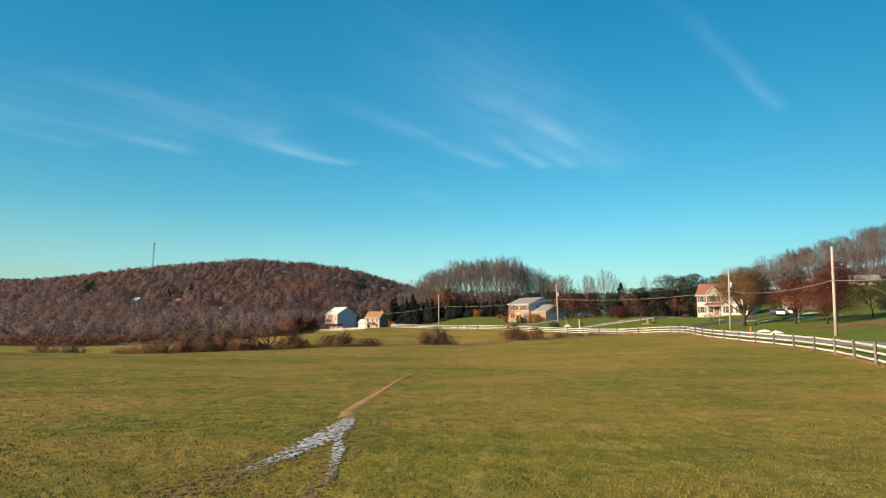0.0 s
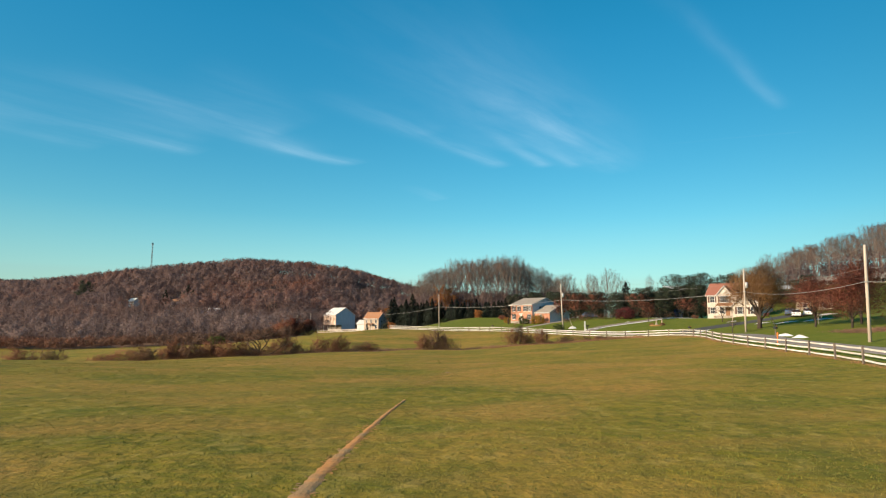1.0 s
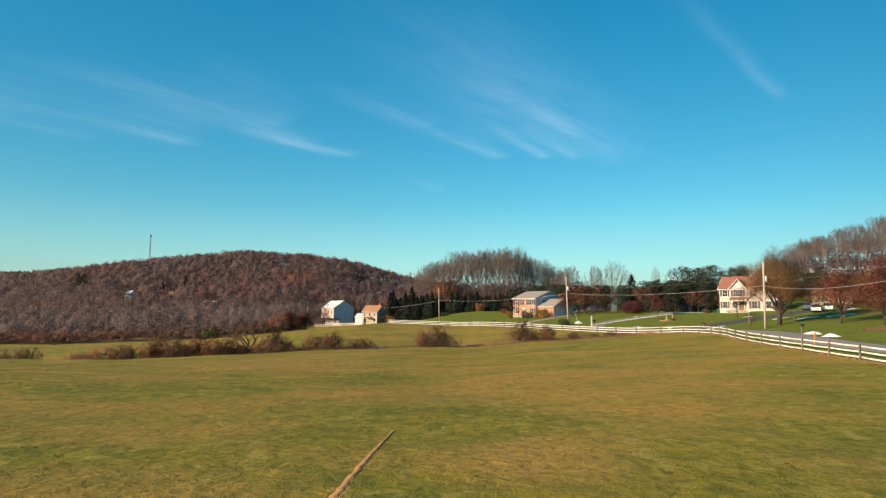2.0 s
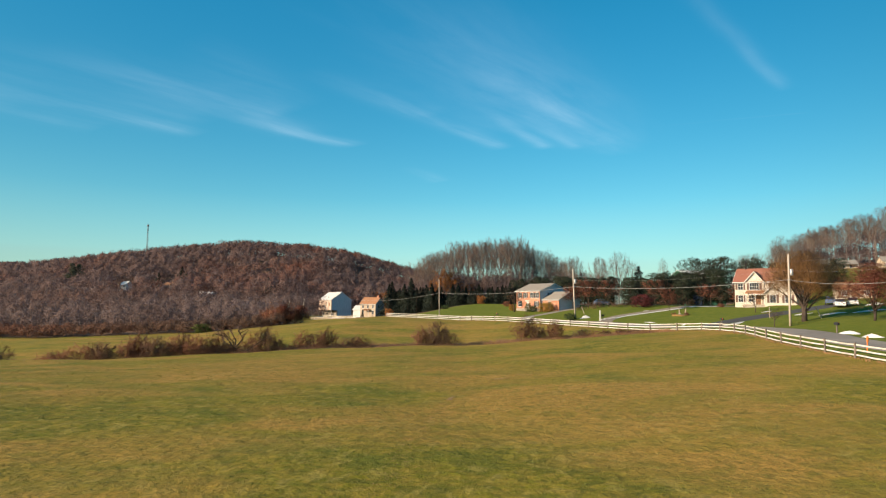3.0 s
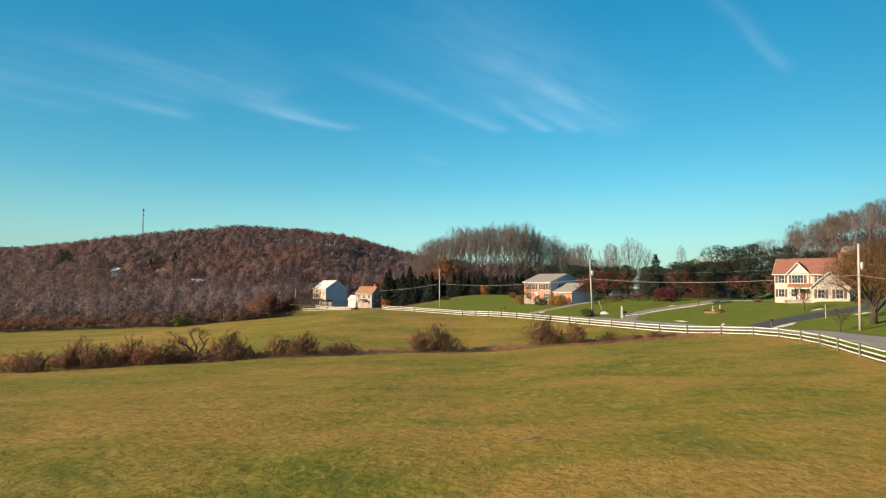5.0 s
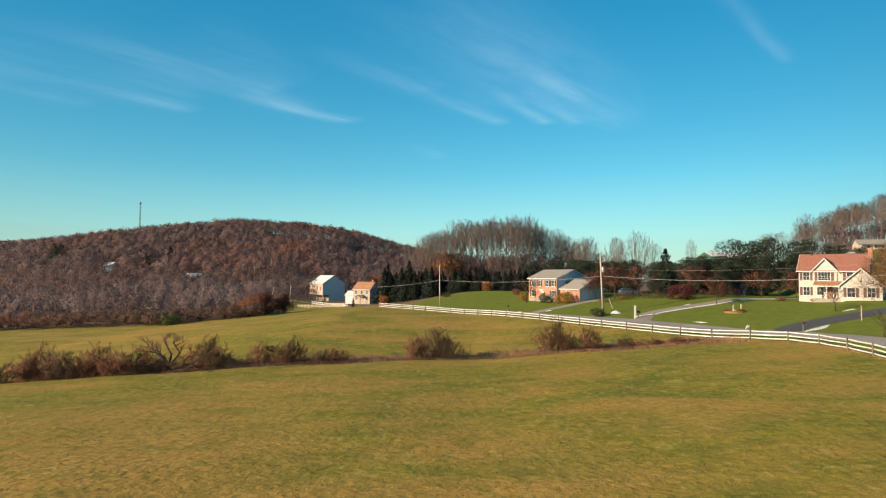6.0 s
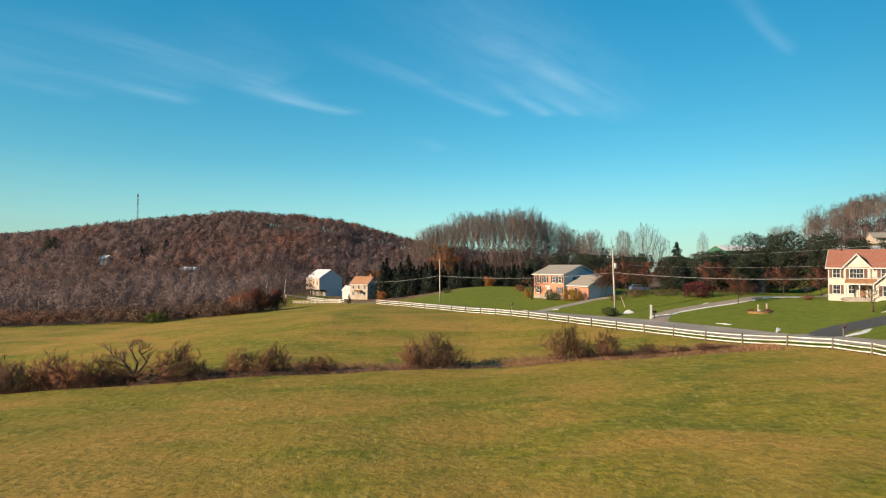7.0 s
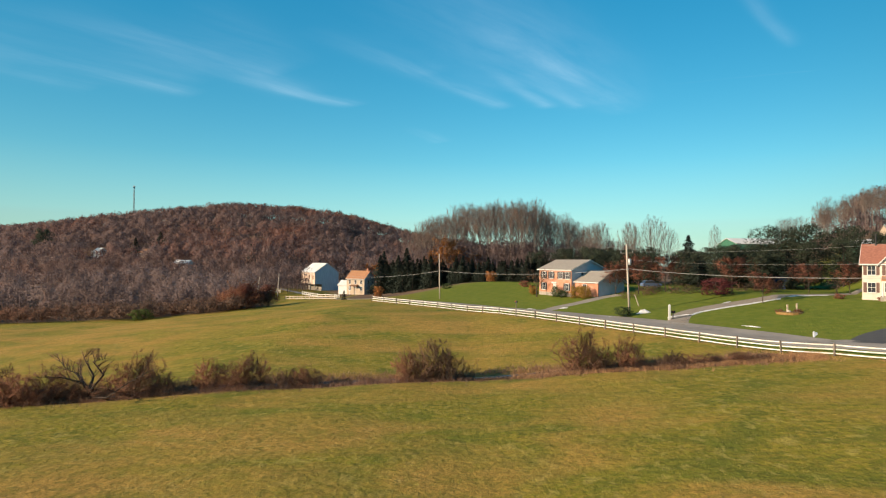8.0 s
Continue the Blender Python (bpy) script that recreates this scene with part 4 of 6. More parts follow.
def limb_tree_meshes(seed, h, fork, spread, rx, zc, rz, limbs=7, subs=9, twigs=5, tw=0.024, twig_len=0.05, trunk_r=0.2, mat="twig", bark="bark", crook=0.015):
    """A leafless forest tree: a straight trunk that forks into steep limbs, which divide and end in fine twigs on a rounded crown.
    fork: lowest and highest fork; zc, rx and rz: the crown's middle, half width and half height; all heights are shares of h."""
    rng = np.random.default_rng(seed)
    wood, fine = Shape(), []
    c, r = np.array([0, 0, zc * h]), np.array([rx, rx, rz * h])

    def reach(p, d):
        """How far from p along d the crown's edge lies."""
        a, b = (p - c) / r, d / r
        A, B, C = b @ b, a @ b, a @ a - 1
        disc = B * B - A * C
        return max(0.05 * h, (-B + math.sqrt(disc)) / A) if disc > 0 else 0.07 * h

    lean = rng.normal(0, 0.012 * h, (5, 2))
    axis_pts = [np.array([lean[k][0] * (k > 0), lean[k][1] * (k > 0), h * (fork[1] + 0.08) * k / 4 - 0.4 * (k == 0)]) for k in range(5)]
    wood.tube(axis_pts, [trunk_r * (1.1 - 0.2 * k) for k in range(5)], 6, False)

    def on_trunk(f):
        k = min(3, int(f / (fork[1] + 0.08) * 4))
        g = f / (fork[1] + 0.08) * 4 - k
        return axis_pts[k] * (1 - g) + axis_pts[k + 1] * g

    for i in range(limbs):
        q = (i + 0.5) / limbs
        th, az = spread * (1 - 0.75 * q) * rng.uniform(0.8, 1.15), i * 2.4 + rng.uniform(-0.3, 0.3)
        p = on_trunk(fork[0] + (fork[1] - fork[0]) * q)
        d = np.array([math.cos(az) * math.sin(th), math.sin(az) * math.sin(th), math.cos(th)])
        L = reach(p, d) * rng.uniform(0.88, 1.0)
        bow = np.array([d[0], d[1], -0.2]) * 0.10 * L
        pts = [p, p + d * L * 0.35 + bow + rng.normal(0, crook * L, 3), p + d * L * 0.7 + bow * 0.8 + rng.normal(0, crook * L, 3), p + d * L]
        wood.tube(pts, [trunk_r * 0.5, trunk_r * 0.36, trunk_r * 0.2, 0.012], 4, False)
        for j in range(subs):
            t = 0.22 + 0.76 * (j + rng.uniform(0, 1)) / subs
            k = min(2, int(t * 3))
            b = pts[k] * (1 - (t * 3 - k)) + pts[k + 1] * (t * 3 - k)
            turn = rng.normal(0, 1, 3)
            turn -= d * (turn @ d)
            sd = d + turn / (np.linalg.norm(turn) + 1e-6) * rng.uniform(0.35, 0.85) + np.array([0, 0, 0.12])
            sd /= np.linalg.norm(sd)
            sl = min(0.26 * h, reach(b, sd)) * rng.uniform(0.7, 0.97)
            tip = b + sd * sl + np.array([0, 0, 0.06 * sl])
            wood.tube([b, tip], [trunk_r * 0.17, 0.010], 3, False)
            for g in (0.3, 0.52, 0.74, 0.94):
                fine.append(twig_fan(rng, b + (tip - b) * g, sd * 0.8 + np.array([0, 0, 0.3]), twig_len * h, tw, twigs, 0.42))
    v, t = to_world(np.concatenate(fine))
    return wood.mesh("trunk", M[bark], True), raw_mesh("crown", v, t, M[mat], outward(v, (0, 0, (zc - 0.5 * rz) * h)))


def place_tree(name, meshes, x, y, label, category="tree", group="", turn=0.0, size=1.0, tall=1.0, sink=0.0):
    ob = thing(name, pose(x, y, gz(x, y) - sink, 0, 0, turn), label, category, group)
    ob.scale = (size, size, size * tall)
    part("trunk", meshes[0], ob)
    part("crown", meshes[1], ob)
    return ob


def conifer_meshes(seed, h, width, mat="spruce", tiers=22, per=13, droop=0.25, taper=0.85, ragged=0.2):
    rng = np.random.default_rng(seed)
    wood = Shape().tube([(0, 0, -0.3), (0, 0, h * 0.5), (0, 0, h)], [h * 0.016, h * 0.01, 0.02], 6)
    out = []
    for i in range(tiers):
        f = (i + 0.5) / tiers
        z = h * (0.04 + 0.95 * f)
        reach = width * 0.5 * (1 - f) ** taper * 1.05
        for j in range(per):
            a = rng.uniform(0, 6.283)
            r = max(0.2, reach * rng.uniform(1 - ragged * 2, 1 + ragged * 0.5))
            d = np.array([math.cos(a), math.sin(a), 0])
            base = np.array([0, 0, z + rng.uniform(-0.3, 0.3)])
            for k in (0.3, 0.55, 0.8, 1.0):
                p = base + d * r * k * 0.9 + np.array([0, 0, -droop * r * k * k + rng.uniform(-0.1, 0.1)])
                out.append(twig_fan(rng, p, d * 0.8 + np.array([0, 0, -0.15]), 0.20 * r + 0.30, 0.20, 4, 0.6, 0.2))
    v, t = to_world(np.concatenate(out))
    return wood.mesh("trunk", M["dark_bark"], True), raw_mesh("crown", v, t, M[mat], outward(v, (0, 0, h * 0.3), 0.35))


def clump_meshes(seed, h, width, mat, puffs=26, per=150, size=0.35, low=0.25, bark="dark_bark", stems=1):
    """A leafy crown of many clumps with gaps: pines, broad shrubs, leaf-holding trees."""
    rng = np.random.default_rng(seed)
    wood = Shape()
    out, soft = [], []
    for s in range(stems):
        wood.tube([(0.1 * s, 0, -0.3), (0.1 * s, 0.05, h * 0.45), (0, 0, h * 0.9)], [h * 0.022, h * 0.014, 0.03], 6)
    for i in range(puffs):
        f = low + (1 - low) * (i + 0.5) / puffs
        rr = width * 0.5 * math.sqrt(max(0.05, 1 - ((f - 0.5 - low * 0.3) / 0.62) ** 2)) * rng.uniform(0.35, 0.95)
        a = i * 2.4 + rng.uniform(-0.5, 0.5)
        c = np.array([rr * math.cos(a), rr * math.sin(a), h * f * 0.94])
        wood.tube([(0, 0, max(0.1, c[2] - 0.12 * h)), tuple(c)], [h * 0.007, h * 0.002], 3, False)
        R = width * rng.uniform(0.12, 0.2)
        u = rng.normal(0, 1, (per, 3))
        u /= np.linalg.norm(u, axis=1)[:, None]
        p = c + u * R * rng.uniform(0.45, 1.1, (per, 1)) * np.array([1.2, 1.2, 0.62])
        p[:, 2] = np.maximum(p[:, 2], 0.05)
        e1 = np.cross(u, rng.normal(0, 1, (per, 3))) * size * 1.3 + u * size * 0.8
        e2 = np.cross(u, e1 / (np.linalg.norm(e1, axis=1)[:, None] + 1e-6)) * size * rng.uniform(0.5, 1.2, (per, 1))
        out.append(np.stack([p, p + e1, p + e2], 1).reshape(-1, 3))
        soft.append(np.repeat(u + 0.5 * (c - np.array([0, 0, h * 0.4])) / width + rng.normal(0, 0.2, u.shape), 3, 0))
    v, t = to_world(np.concatenate(out))
    v[:, 2] = np.maximum(v[:, 2], 0.02)
    return wood.mesh("trunk", M[bark], True), raw_mesh("crown", v, t, M[mat], np.concatenate(soft))


def bush_meshes(seed, h, width, mat="hedge", stems=16, n=240, twigs=11, tw=0.014, bark="dark_bark", upright=0.12):
    """A leafless thicket: many stems that rise and fan out from the ground and divide, in a haze of fine twigs."""
    rng = np.random.default_rng(seed)
    roots = [np.array([0, 0, -0.35])] + [np.array([rng.normal(0, 0.09 * width), rng.normal(0, 0.09 * width), -0.2]) for _ in range(stems - 1)]
    lobes = [(rng.normal(0, 0.15), rng.normal(0, 0.15), rng.uniform(0.6, 1.0), rng.uniform(0.26, 0.42)) for _ in range(6)]
    pts = []
    for i in range(n):
        lx, ly, lh, lr = lobes[i % 6]
        u = rng.normal(0, 1, 3)
        u = u / np.linalg.norm(u) * rng.uniform(0, 1) ** 0.45
        pts.append(np.array([(lx + u[0] * lr) * width, (ly + u[1] * lr) * width, max(0.08, (0.42 + 0.50 * u[2]) * h * lh)]))
    pts.sort(key=lambda p: p[2] + 0.5 * math.hypot(p[0], p[1]))
    P, par, R = grow(rng, (roots, [-1] + [0] * (stems - 1)), pts, 1.6, 0.005)
    fine = []
    for i in range(stems, len(par)):
        d = P[i] - P[par[i]]
        way = d / (np.linalg.norm(d) + 1e-6) + np.array([0, 0, upright])
        fine.append(twig_fan(rng, P[i], way, 0.15 * h, tw, twigs, 0.75))
        fine.append(twig_fan(rng, P[i] * 0.5 + P[par[i]] * 0.5, way, 0.15 * h, tw, twigs, 0.85))
    v, t = to_world(np.concatenate(fine))
    v[:, 2] = np.maximum(v[:, 2], -0.05)
    return frame_to_shape(P, par, R, 3, 0.045).mesh("stem", M[bark]), raw_mesh("crown", v, t, M[mat], outward(v, (0, 0, 0.1 * h)))


def place_bush(meshes, x, y, label, turn=0.0, size=1.0, tall=1.0, group="", name="bush"):
    ob = thing(name, pose(x, y, gz(x, y) - 0.05, 0, 0, turn), label, "bush", group)
    ob.scale = (size, size, size * tall)
    part("stem", meshes[0], ob)
    part("crown", meshes[1], ob)
    return ob


# far woods: one object of stuff each
def far_wood(name, points, h, w, flakes, size, mat, label, seed, stems=True, uneven=0.25, low=0.28, rust=0.0, pale=0.0):
    """points: x, y of every tree; each becomes a stem and a rounded, lobed crown of loose twig sprays, with a tone of its own."""
    rng = np.random.default_rng(seed)
    pts = np.asarray(points, float)
    n = len(pts)
    z = height(pts[:, 0], pts[:, 1])
    hh = h * rng.uniform(1 - uneven, 1 + uneven * 0.8, n)
    ww = w * rng.uniform(0.7, 1.25, n)
    u = rng.normal(0, 1, (n, flakes, 3))
    u /= np.linalg.norm(u, axis=2)[:, :, None]
    u[:, :, 2] = np.where(u[:, :, 2] < -0.45, -u[:, :, 2], u[:, :, 2])
    ph = rng.uniform(0, 6.283, (n, 1))
    az = np.arctan2(u[:, :, 1], u[:, :, 0])
    lump = 0.82 + 0.16 * np.sin(3 * az + ph + 2.5 * u[:, :, 2]) + 0.10 * np.sin(5 * az - 2 * ph + 5 * u[:, :, 2])
    rad = (lump * rng.uniform(0.45, 1.0, (n, flakes)) ** 0.4)[:, :, None]
    half = np.stack([ww * 0.5, ww * 0.5, hh * (1 - low) / 2], 1)[:, None, :]
    mid = np.stack([pts[:, 0], pts[:, 1], z + hh * (1 + low) / 2], 1)[:, None, :]
    c = mid + u * rad * half
    d = np.cross(u, rng.normal(0, 1, u.shape)) + 0.5 * u + np.array([0, 0, 0.55]) + rng.normal(0, 0.2, u.shape)
    d /= np.linalg.norm(d, axis=2)[:, :, None] + 1e-6
    side = np.cross(u + rng.normal(0, 0.3, u.shape), d)
    side /= np.linalg.norm(side, axis=2)[:, :, None] + 1e-9
    L = size * rng.uniform(0.6, 1.5, (n, flakes, 1))
    wd = L * rng.uniform(0.16, 0.34, (n, flakes, 1))
    v = np.stack([c - d * L * 0.5 + side * wd, c - d * L * 0.5 - side * wd, c + d * L * 0.6], 2).reshape(-1, 3)
    nn = np.repeat((u * np.array([1, 1, 0.9]) + rng.normal(0, 0.14, u.shape)).reshape(-1, 3), 3, 0)
    value = rng.uniform(0.82, 1.18, n) + pale * (rng.random(n) < 0.25)
    red = np.array([noise.noise(Vector((x * 0.012, y * 0.010, seed))) for x, y in pts])
    red = np.clip(0.85 * np.exp(-((pts[:, 0] + 190) / 80) ** 2) - 0.45 + 1.3 * red + rng.uniform(-0.4, 0.45, n), 0, 1) * rust
    tone = np.repeat(np.stack([value, red], 1), flakes * 3, 0)
    a = rng.uniform(0, 3.14, n)
    for k in (0, 1.57) if stems else ():        # stems: two crossed slim triangles
        s = np.stack([np.cos(a + k), np.sin(a + k), np.zeros(n)], 1) * (0.016 * hh)[:, None]
        base = np.stack([pts[:, 0], pts[:, 1], z - 0.3], 1)
        top = np.stack([pts[:, 0], pts[:, 1], z + hh * 0.9], 1)
        v = np.concatenate([v, np.stack([base + s, base - s, top], 1).reshape(-1, 3)])
        nn = np.concatenate([nn, np.tile([[-0.7, -0.6, 0.3]], (3 * n, 1))])
        tone = np.concatenate([tone, np.tile([[1.25, 0.0]], (3 * n, 1))])
    me = raw_mesh(name, v, np.arange(len(v)).reshape(-1, 3), M[mat], nn)
    col = np.ones((len(v), 4), np.float32)
    col[:, :2] = tone
    me.color_attributes.new("tone", "FLOAT_COLOR", "POINT").data.foreach_set("color", col.ravel())
    return tagged(new(name, me), label, "woods", kind="stuff")


def scatter(seed, n, x0, x1, y0, y1, keep):
    rng = np.random.default_rng(seed)
    out = []
    while len(out) < n:
        x, y = rng.uniform(x0, x1), rng.uniform(y0, y1)
        if keep(x, y, rng):
            out.append((x, y))
    return out


CLEAR = ((-284, 508, 11, 58), (-246, 505, 9, 58), (-184, 437, 11, 56))      # clearings before the hill's houses


def on_hill(x, y, rng):
    if any(abs(x - a - (b - y) * 0.55) < w and b - d < y < b + 12 for a, b, w, d in CLEAR):
        return False
    return y > 400 - 0.12 * (x + 300) + 90 * rng.random() and x < 40 and x > -1.1 * y + 40 - 160 and rng.random() < 0.9


far_wood("hill_woods", scatter(1, 5000, -760, 40, 400, 850, on_hill), 16, 13.5, 150, 1.08, "wood_far",
         "leafless brown woods with rusty oaks covering the hill", 11, rust=1.0)
far_wood("distant_woods", scatter(2, 1300, -1150, -420, 880, 1150, lambda x, y, r: True), 18, 14, 40, 3.0, "wood_far",
         "far leafless woods on a low ridge", 12)
far_wood("valley_brush", scatter(3, 2300, -430, -72, 238, 560, lambda x, y, r: x > -1.15 * y and not any(abs(x - a - (b - y) * 0.55) < w and b - d < y < b + 12 for a, b, w, d in CLEAR) and r.random() < 1.25 - (y - 238) / 290), 9.5, 9.5, 145, 0.64, "brush_far",
         "leafless grey-brown brush and young trees in the valley", 13, True, 0.5, 0.05, 0.6, 0.25)
far_wood("field_edge_brush", scatter(4, 700, -230, -62, 219, 240, lambda x, y, r: y > 219 + 0.02 * (-62 - x)), 3.8, 5.5, 90, 0.45, "hedge_far",
         "low reddish-brown brush along the field's edge", 14, False, 0.5, 0.0, 0.8)
far_wood("ridge_woods", scatter(5, 260, 215, 420, 400, 470, lambda x, y, r: True), 22, 11, 120, 0.9, "wood_far",
         "tall leafless woods on the rising ridge", 15)
far_wood("wood_understory", scatter(6, 520, -48, 76, 296, 352, lambda x, y, r: r.random() < 1.15 - (x + 48) / 190), 14, 7, 120, 0.6, "brush_far",
         "tangled bare undergrowth beneath the tall trees", 16, True, 0.4, 0.05, 0.7)
far_wood("ridge_understory", scatter(7, 330, 165, 320, 345, 400, lambda x, y, r: True), 10, 7, 80, 0.65, "brush_far",
         "bare undergrowth beneath the ridge trees", 17, True, 0.4, 0.05)

# the tall bare wood behind the brick house
TALL = [limb_tree_meshes(20 + k, 24, (0.36 + 0.03 * (k % 3), 0.66), 0.62, 4.4 + 0.5 * (k % 3), 0.70, 0.30, 8, 10, 7) for k in range(6)]
rng = random.Random(8)
for k in range(104):
    x = -26 + 76 * ((k * 0.618) % 1) + rng.uniform(-1, 1) if k < 88 else rng.uniform(48, 66)
    y = rng.uniform(305, 352) - 0.2 * max(0, x - 20)
    top = 38.6 - 0.0085 * (x - 14) ** 2 + rng.uniform(-3.5, 0.5)
    size = max(0.55, (top - gz(x, y)) / 24)
    place_tree("bare_tree", TALL[k % 6], x, y, "tall leafless tree in the wood behind the houses", group="bare wood", turn=rng.uniform(0, 360), size=size ** 0.7, tall=size ** 0.3)
FAN = [limb_tree_meshes(30 + k, 16, (0.10, 0.45), 0.50, 4.0, 0.60, 0.40, 15, 9, 7, 0.020, 0.05, 0.16) for k in range(2)]
for x, y, s in ((59, 288, 0.3), (68.6, 290, 1.0), (63.5, 300, 0.3), (51, 300, 0.5), (76, 296, 0.0), (74.8, 250, 0.0), (46, 290, 0.3)):
    top = 25.6 + 4 * s - (y < 260) * 2
    slim = 0.5 if y < 260 else 1.0
    place_tree("bare_tree", FAN[int(x) % 2], x, y, "fan-shaped leafless tree behind the evergreens", group="bare wood", turn=x * 11, size=(top - gz(x, y)) / 16 * slim, tall=1 / slim)
for k in range(90):
    x = 172 + 128 * ((k * 0.618) % 1)
    y = rng.uniform(352, 402)
    top = float(np.interp(x, [172, 193, 232, 261, 300], [36, 49, 60, 69, 74])) + rng.uniform(-4, 1)
    size = max(0.55, (top - gz(x, y)) / 24)
    place_tree("bare_tree", TALL[k % 6], x, y, "tall leafless tree on the ridge above the houses", group="ridge wood", turn=rng.uniform(0, 360), size=size ** 0.42, tall=size ** 0.58)
GLOW = bare_tree_meshes(36, 12, 8, 16, 7, 6, 0.06, 0.2, 1.0, "orange_leaf", "bark", leaf=7, leaf_size=0.2)
for x, y, s in ((-9.5, 296, 1.35), (-4, 299, 1.0), (-14, 300, 1.0), (-36, 300, 0.95), (-41, 303, 0.9), (2, 301, 0.8)):
    place_tree("beech_tree", GLOW, x, y, "slender tree still holding orange-brown leaves", group="orange-leaved trees", turn=x * 23, size=s)

SPRUCE = [conifer_meshes(40 + k, 13, 8.6 + 1.1 * k, per=12, ragged=0.26) for k in range(3)]
for k in range(66):
    x = -33 + 56 * k / 65 + rng.uniform(-0.8, 0.8)
    y = 280 - 0.8 * (x + 33) + rng.uniform(-2, 8)
    top = 13.0 - 0.02 * (x + 33) + rng.uniform(-2.6, 1.4) + 2.2 * (k % 11 == 0)
    size = max(0.5, (top - gz(x, y)) / 13)
    place_tree("spruce_tree", SPRUCE[k % 3], x, y, "dark green spruce in the evergreen row", group="evergreen row", turn=rng.uniform(0, 360), size=size)

PINE = [clump_meshes(50 + k, 14, 11, "pine", 44, 190, 0.24, 0.10) for k in range(3)]
for x, y, top in ((66, 214, 14.6), (71, 206, 19.8), (78, 207, 20.2), (86, 204, 19.8), (93, 204, 18.8), (60, 222, 14.2), (34, 232, 15), (41, 228, 14.6), (27, 238, 15), (98, 200, 18), (66, 202, 14.5), (47, 224, 14.2),
                  (53, 216, 14.5), (20, 243, 14.5), (74, 200, 16.5), (81, 198, 17), (89, 197, 17), (104, 198, 18), (110, 203, 20), (37, 236, 15), (56, 226, 14.2), (62, 230, 14.2), (44, 232, 14.6), (101, 214, 19), (61, 205, 15.6), (66, 207, 15.6), (57, 202, 15.2), (70.5, 211, 15.8), (63.5, 199, 13.5), (30, 252, 15.4), (36, 250, 16), (43, 251, 15.6), (49, 249, 15.2), (55, 250, 16), (66, 249, 15.4), (72, 247, 16), (78, 246, 16.2), (84, 240, 16.6)):
    place_tree("pine_tree", PINE[int(x) % 3], x, y, "broad dark green pine behind the lawns", group="pines behind the lawns", turn=x * 31, size=(top - gz(x, y)) / 13.2)
for x, y, top in ((61.2, 235, 19.6), (52, 204, 13.5), (57, 202, 13), (62, 207, 14.5), (65.5, 243, 15.5), (49, 236, 15.5), (31, 226, 13), (69, 198, 14.5)):
    place_tree("fir_tree", SPRUCE[int(x) % 3], x, y, "dark conical fir behind the lawns", group="firs behind the lawns", turn=x * 7, size=(top - gz(x, y)) / 13 * (1.75 if top > 20 else 1.2), tall=1 / (1.75 if top > 20 else 1.2))

RUST = [bare_tree_meshes(60 + k, 8, 8, 14, 7, 6, 0.05, 0.22, 0.7, "rust_leaf", "dark_bark", leaf=16, leaf_size=0.11) for k in range(2)]
for x, y, s in ((34.4, 190, 1.0), (39.6, 189, 0.95), (30.5, 193, 0.8), (50.5, 183, 0.85), (49.1, 168.1, 0.66), (64.5, 182, 0.72), (71, 180, 0.75)):
    place_tree("maple_tree", RUST[int(x) % 2], x, y, "small tree holding rust-red leaves", group="rusty trees", turn=x * 13, size=s)
WILLOW = haze_crown_meshes(70, 11.9, 7.7, "willow", 34000, 0.22, 0.085, 0.011, 22)
place_tree("willow_tree", WILLOW, 58, 127.5, "large round willow with bare orange-brown twigs on the lawn")
BIGRUST = haze_crown_meshes(66, 10.2, 6.6, "oak_leaf", 24000, 0.08, 0.1, 0.085, 22, leafy=True, trunk_r=0.2)
for x, y, s in ((62, 116, 0.85), (66, 110, 1.0), (60, 103, 0.8)):
    place_tree("oak_tree", BIGRUST, x, y, "spreading tree with rusty brown-red leaves by the drive", group="roadside oaks", turn=x * 17, size=s)
HEDGE = [bush_meshes(80 + k, 3.5, 5.0, ("hedge", "hedge_red", "hedge", "hedge_red")[k], 22, 260, 17 + 3 * (k % 2), 0.014, "hedge_stem") for k in range(4)]
spots = [(-4.6, 1.0, 1.12), (-7.2, 0.9, 1.0), (-2.4, 0.8, 1.1), (-26.5, 0.9, 0.95), (-23.5, 0.95, 0.92), (-19.8, 0.75, 0.68), (-17.2, 0.75, 0.75), (-14, 0.5, 0.42), (-11.5, 0.45, 0.36), (10.8, 1.0, 1.18), (13.0, 0.7, 0.9), (16.4, 0.85, 1.05),
         (20.5, 0.75, 0.72), (24.2, 0.7, 0.55), (27.5, 0.65, 0.48), (30, 0.5, 0.36), (-34, 0.9, 0.95), (-32.2, 0.8, 0.75), (-41.5, 0.7, 0.55), (-45.5, 0.75, 0.62), (-48.4, 0.8, 0.72), (-54, 0.85, 0.8), (-57.2, 0.95, 0.85), (-62, 0.8, 0.6), (-65, 0.8, 0.5), (-74, 1.0, 0.7), (-78, 1.0, 0.8), (18.6, 0.5, 0.5), (-43.5, 0.8, 0.62), (-39, 0.7, 0.5), (-36.6, 0.7, 0.6), (-51, 0.8, 0.62), (-29.4, 0.5, 0.4), (-42.4, 0.9, 0.85), (-46.8, 0.95, 0.9), (-49.8, 0.9, 0.85), (-52.8, 0.95, 0.95), (-40.2, 0.7, 0.75), (-59.8, 0.9, 0.8)]
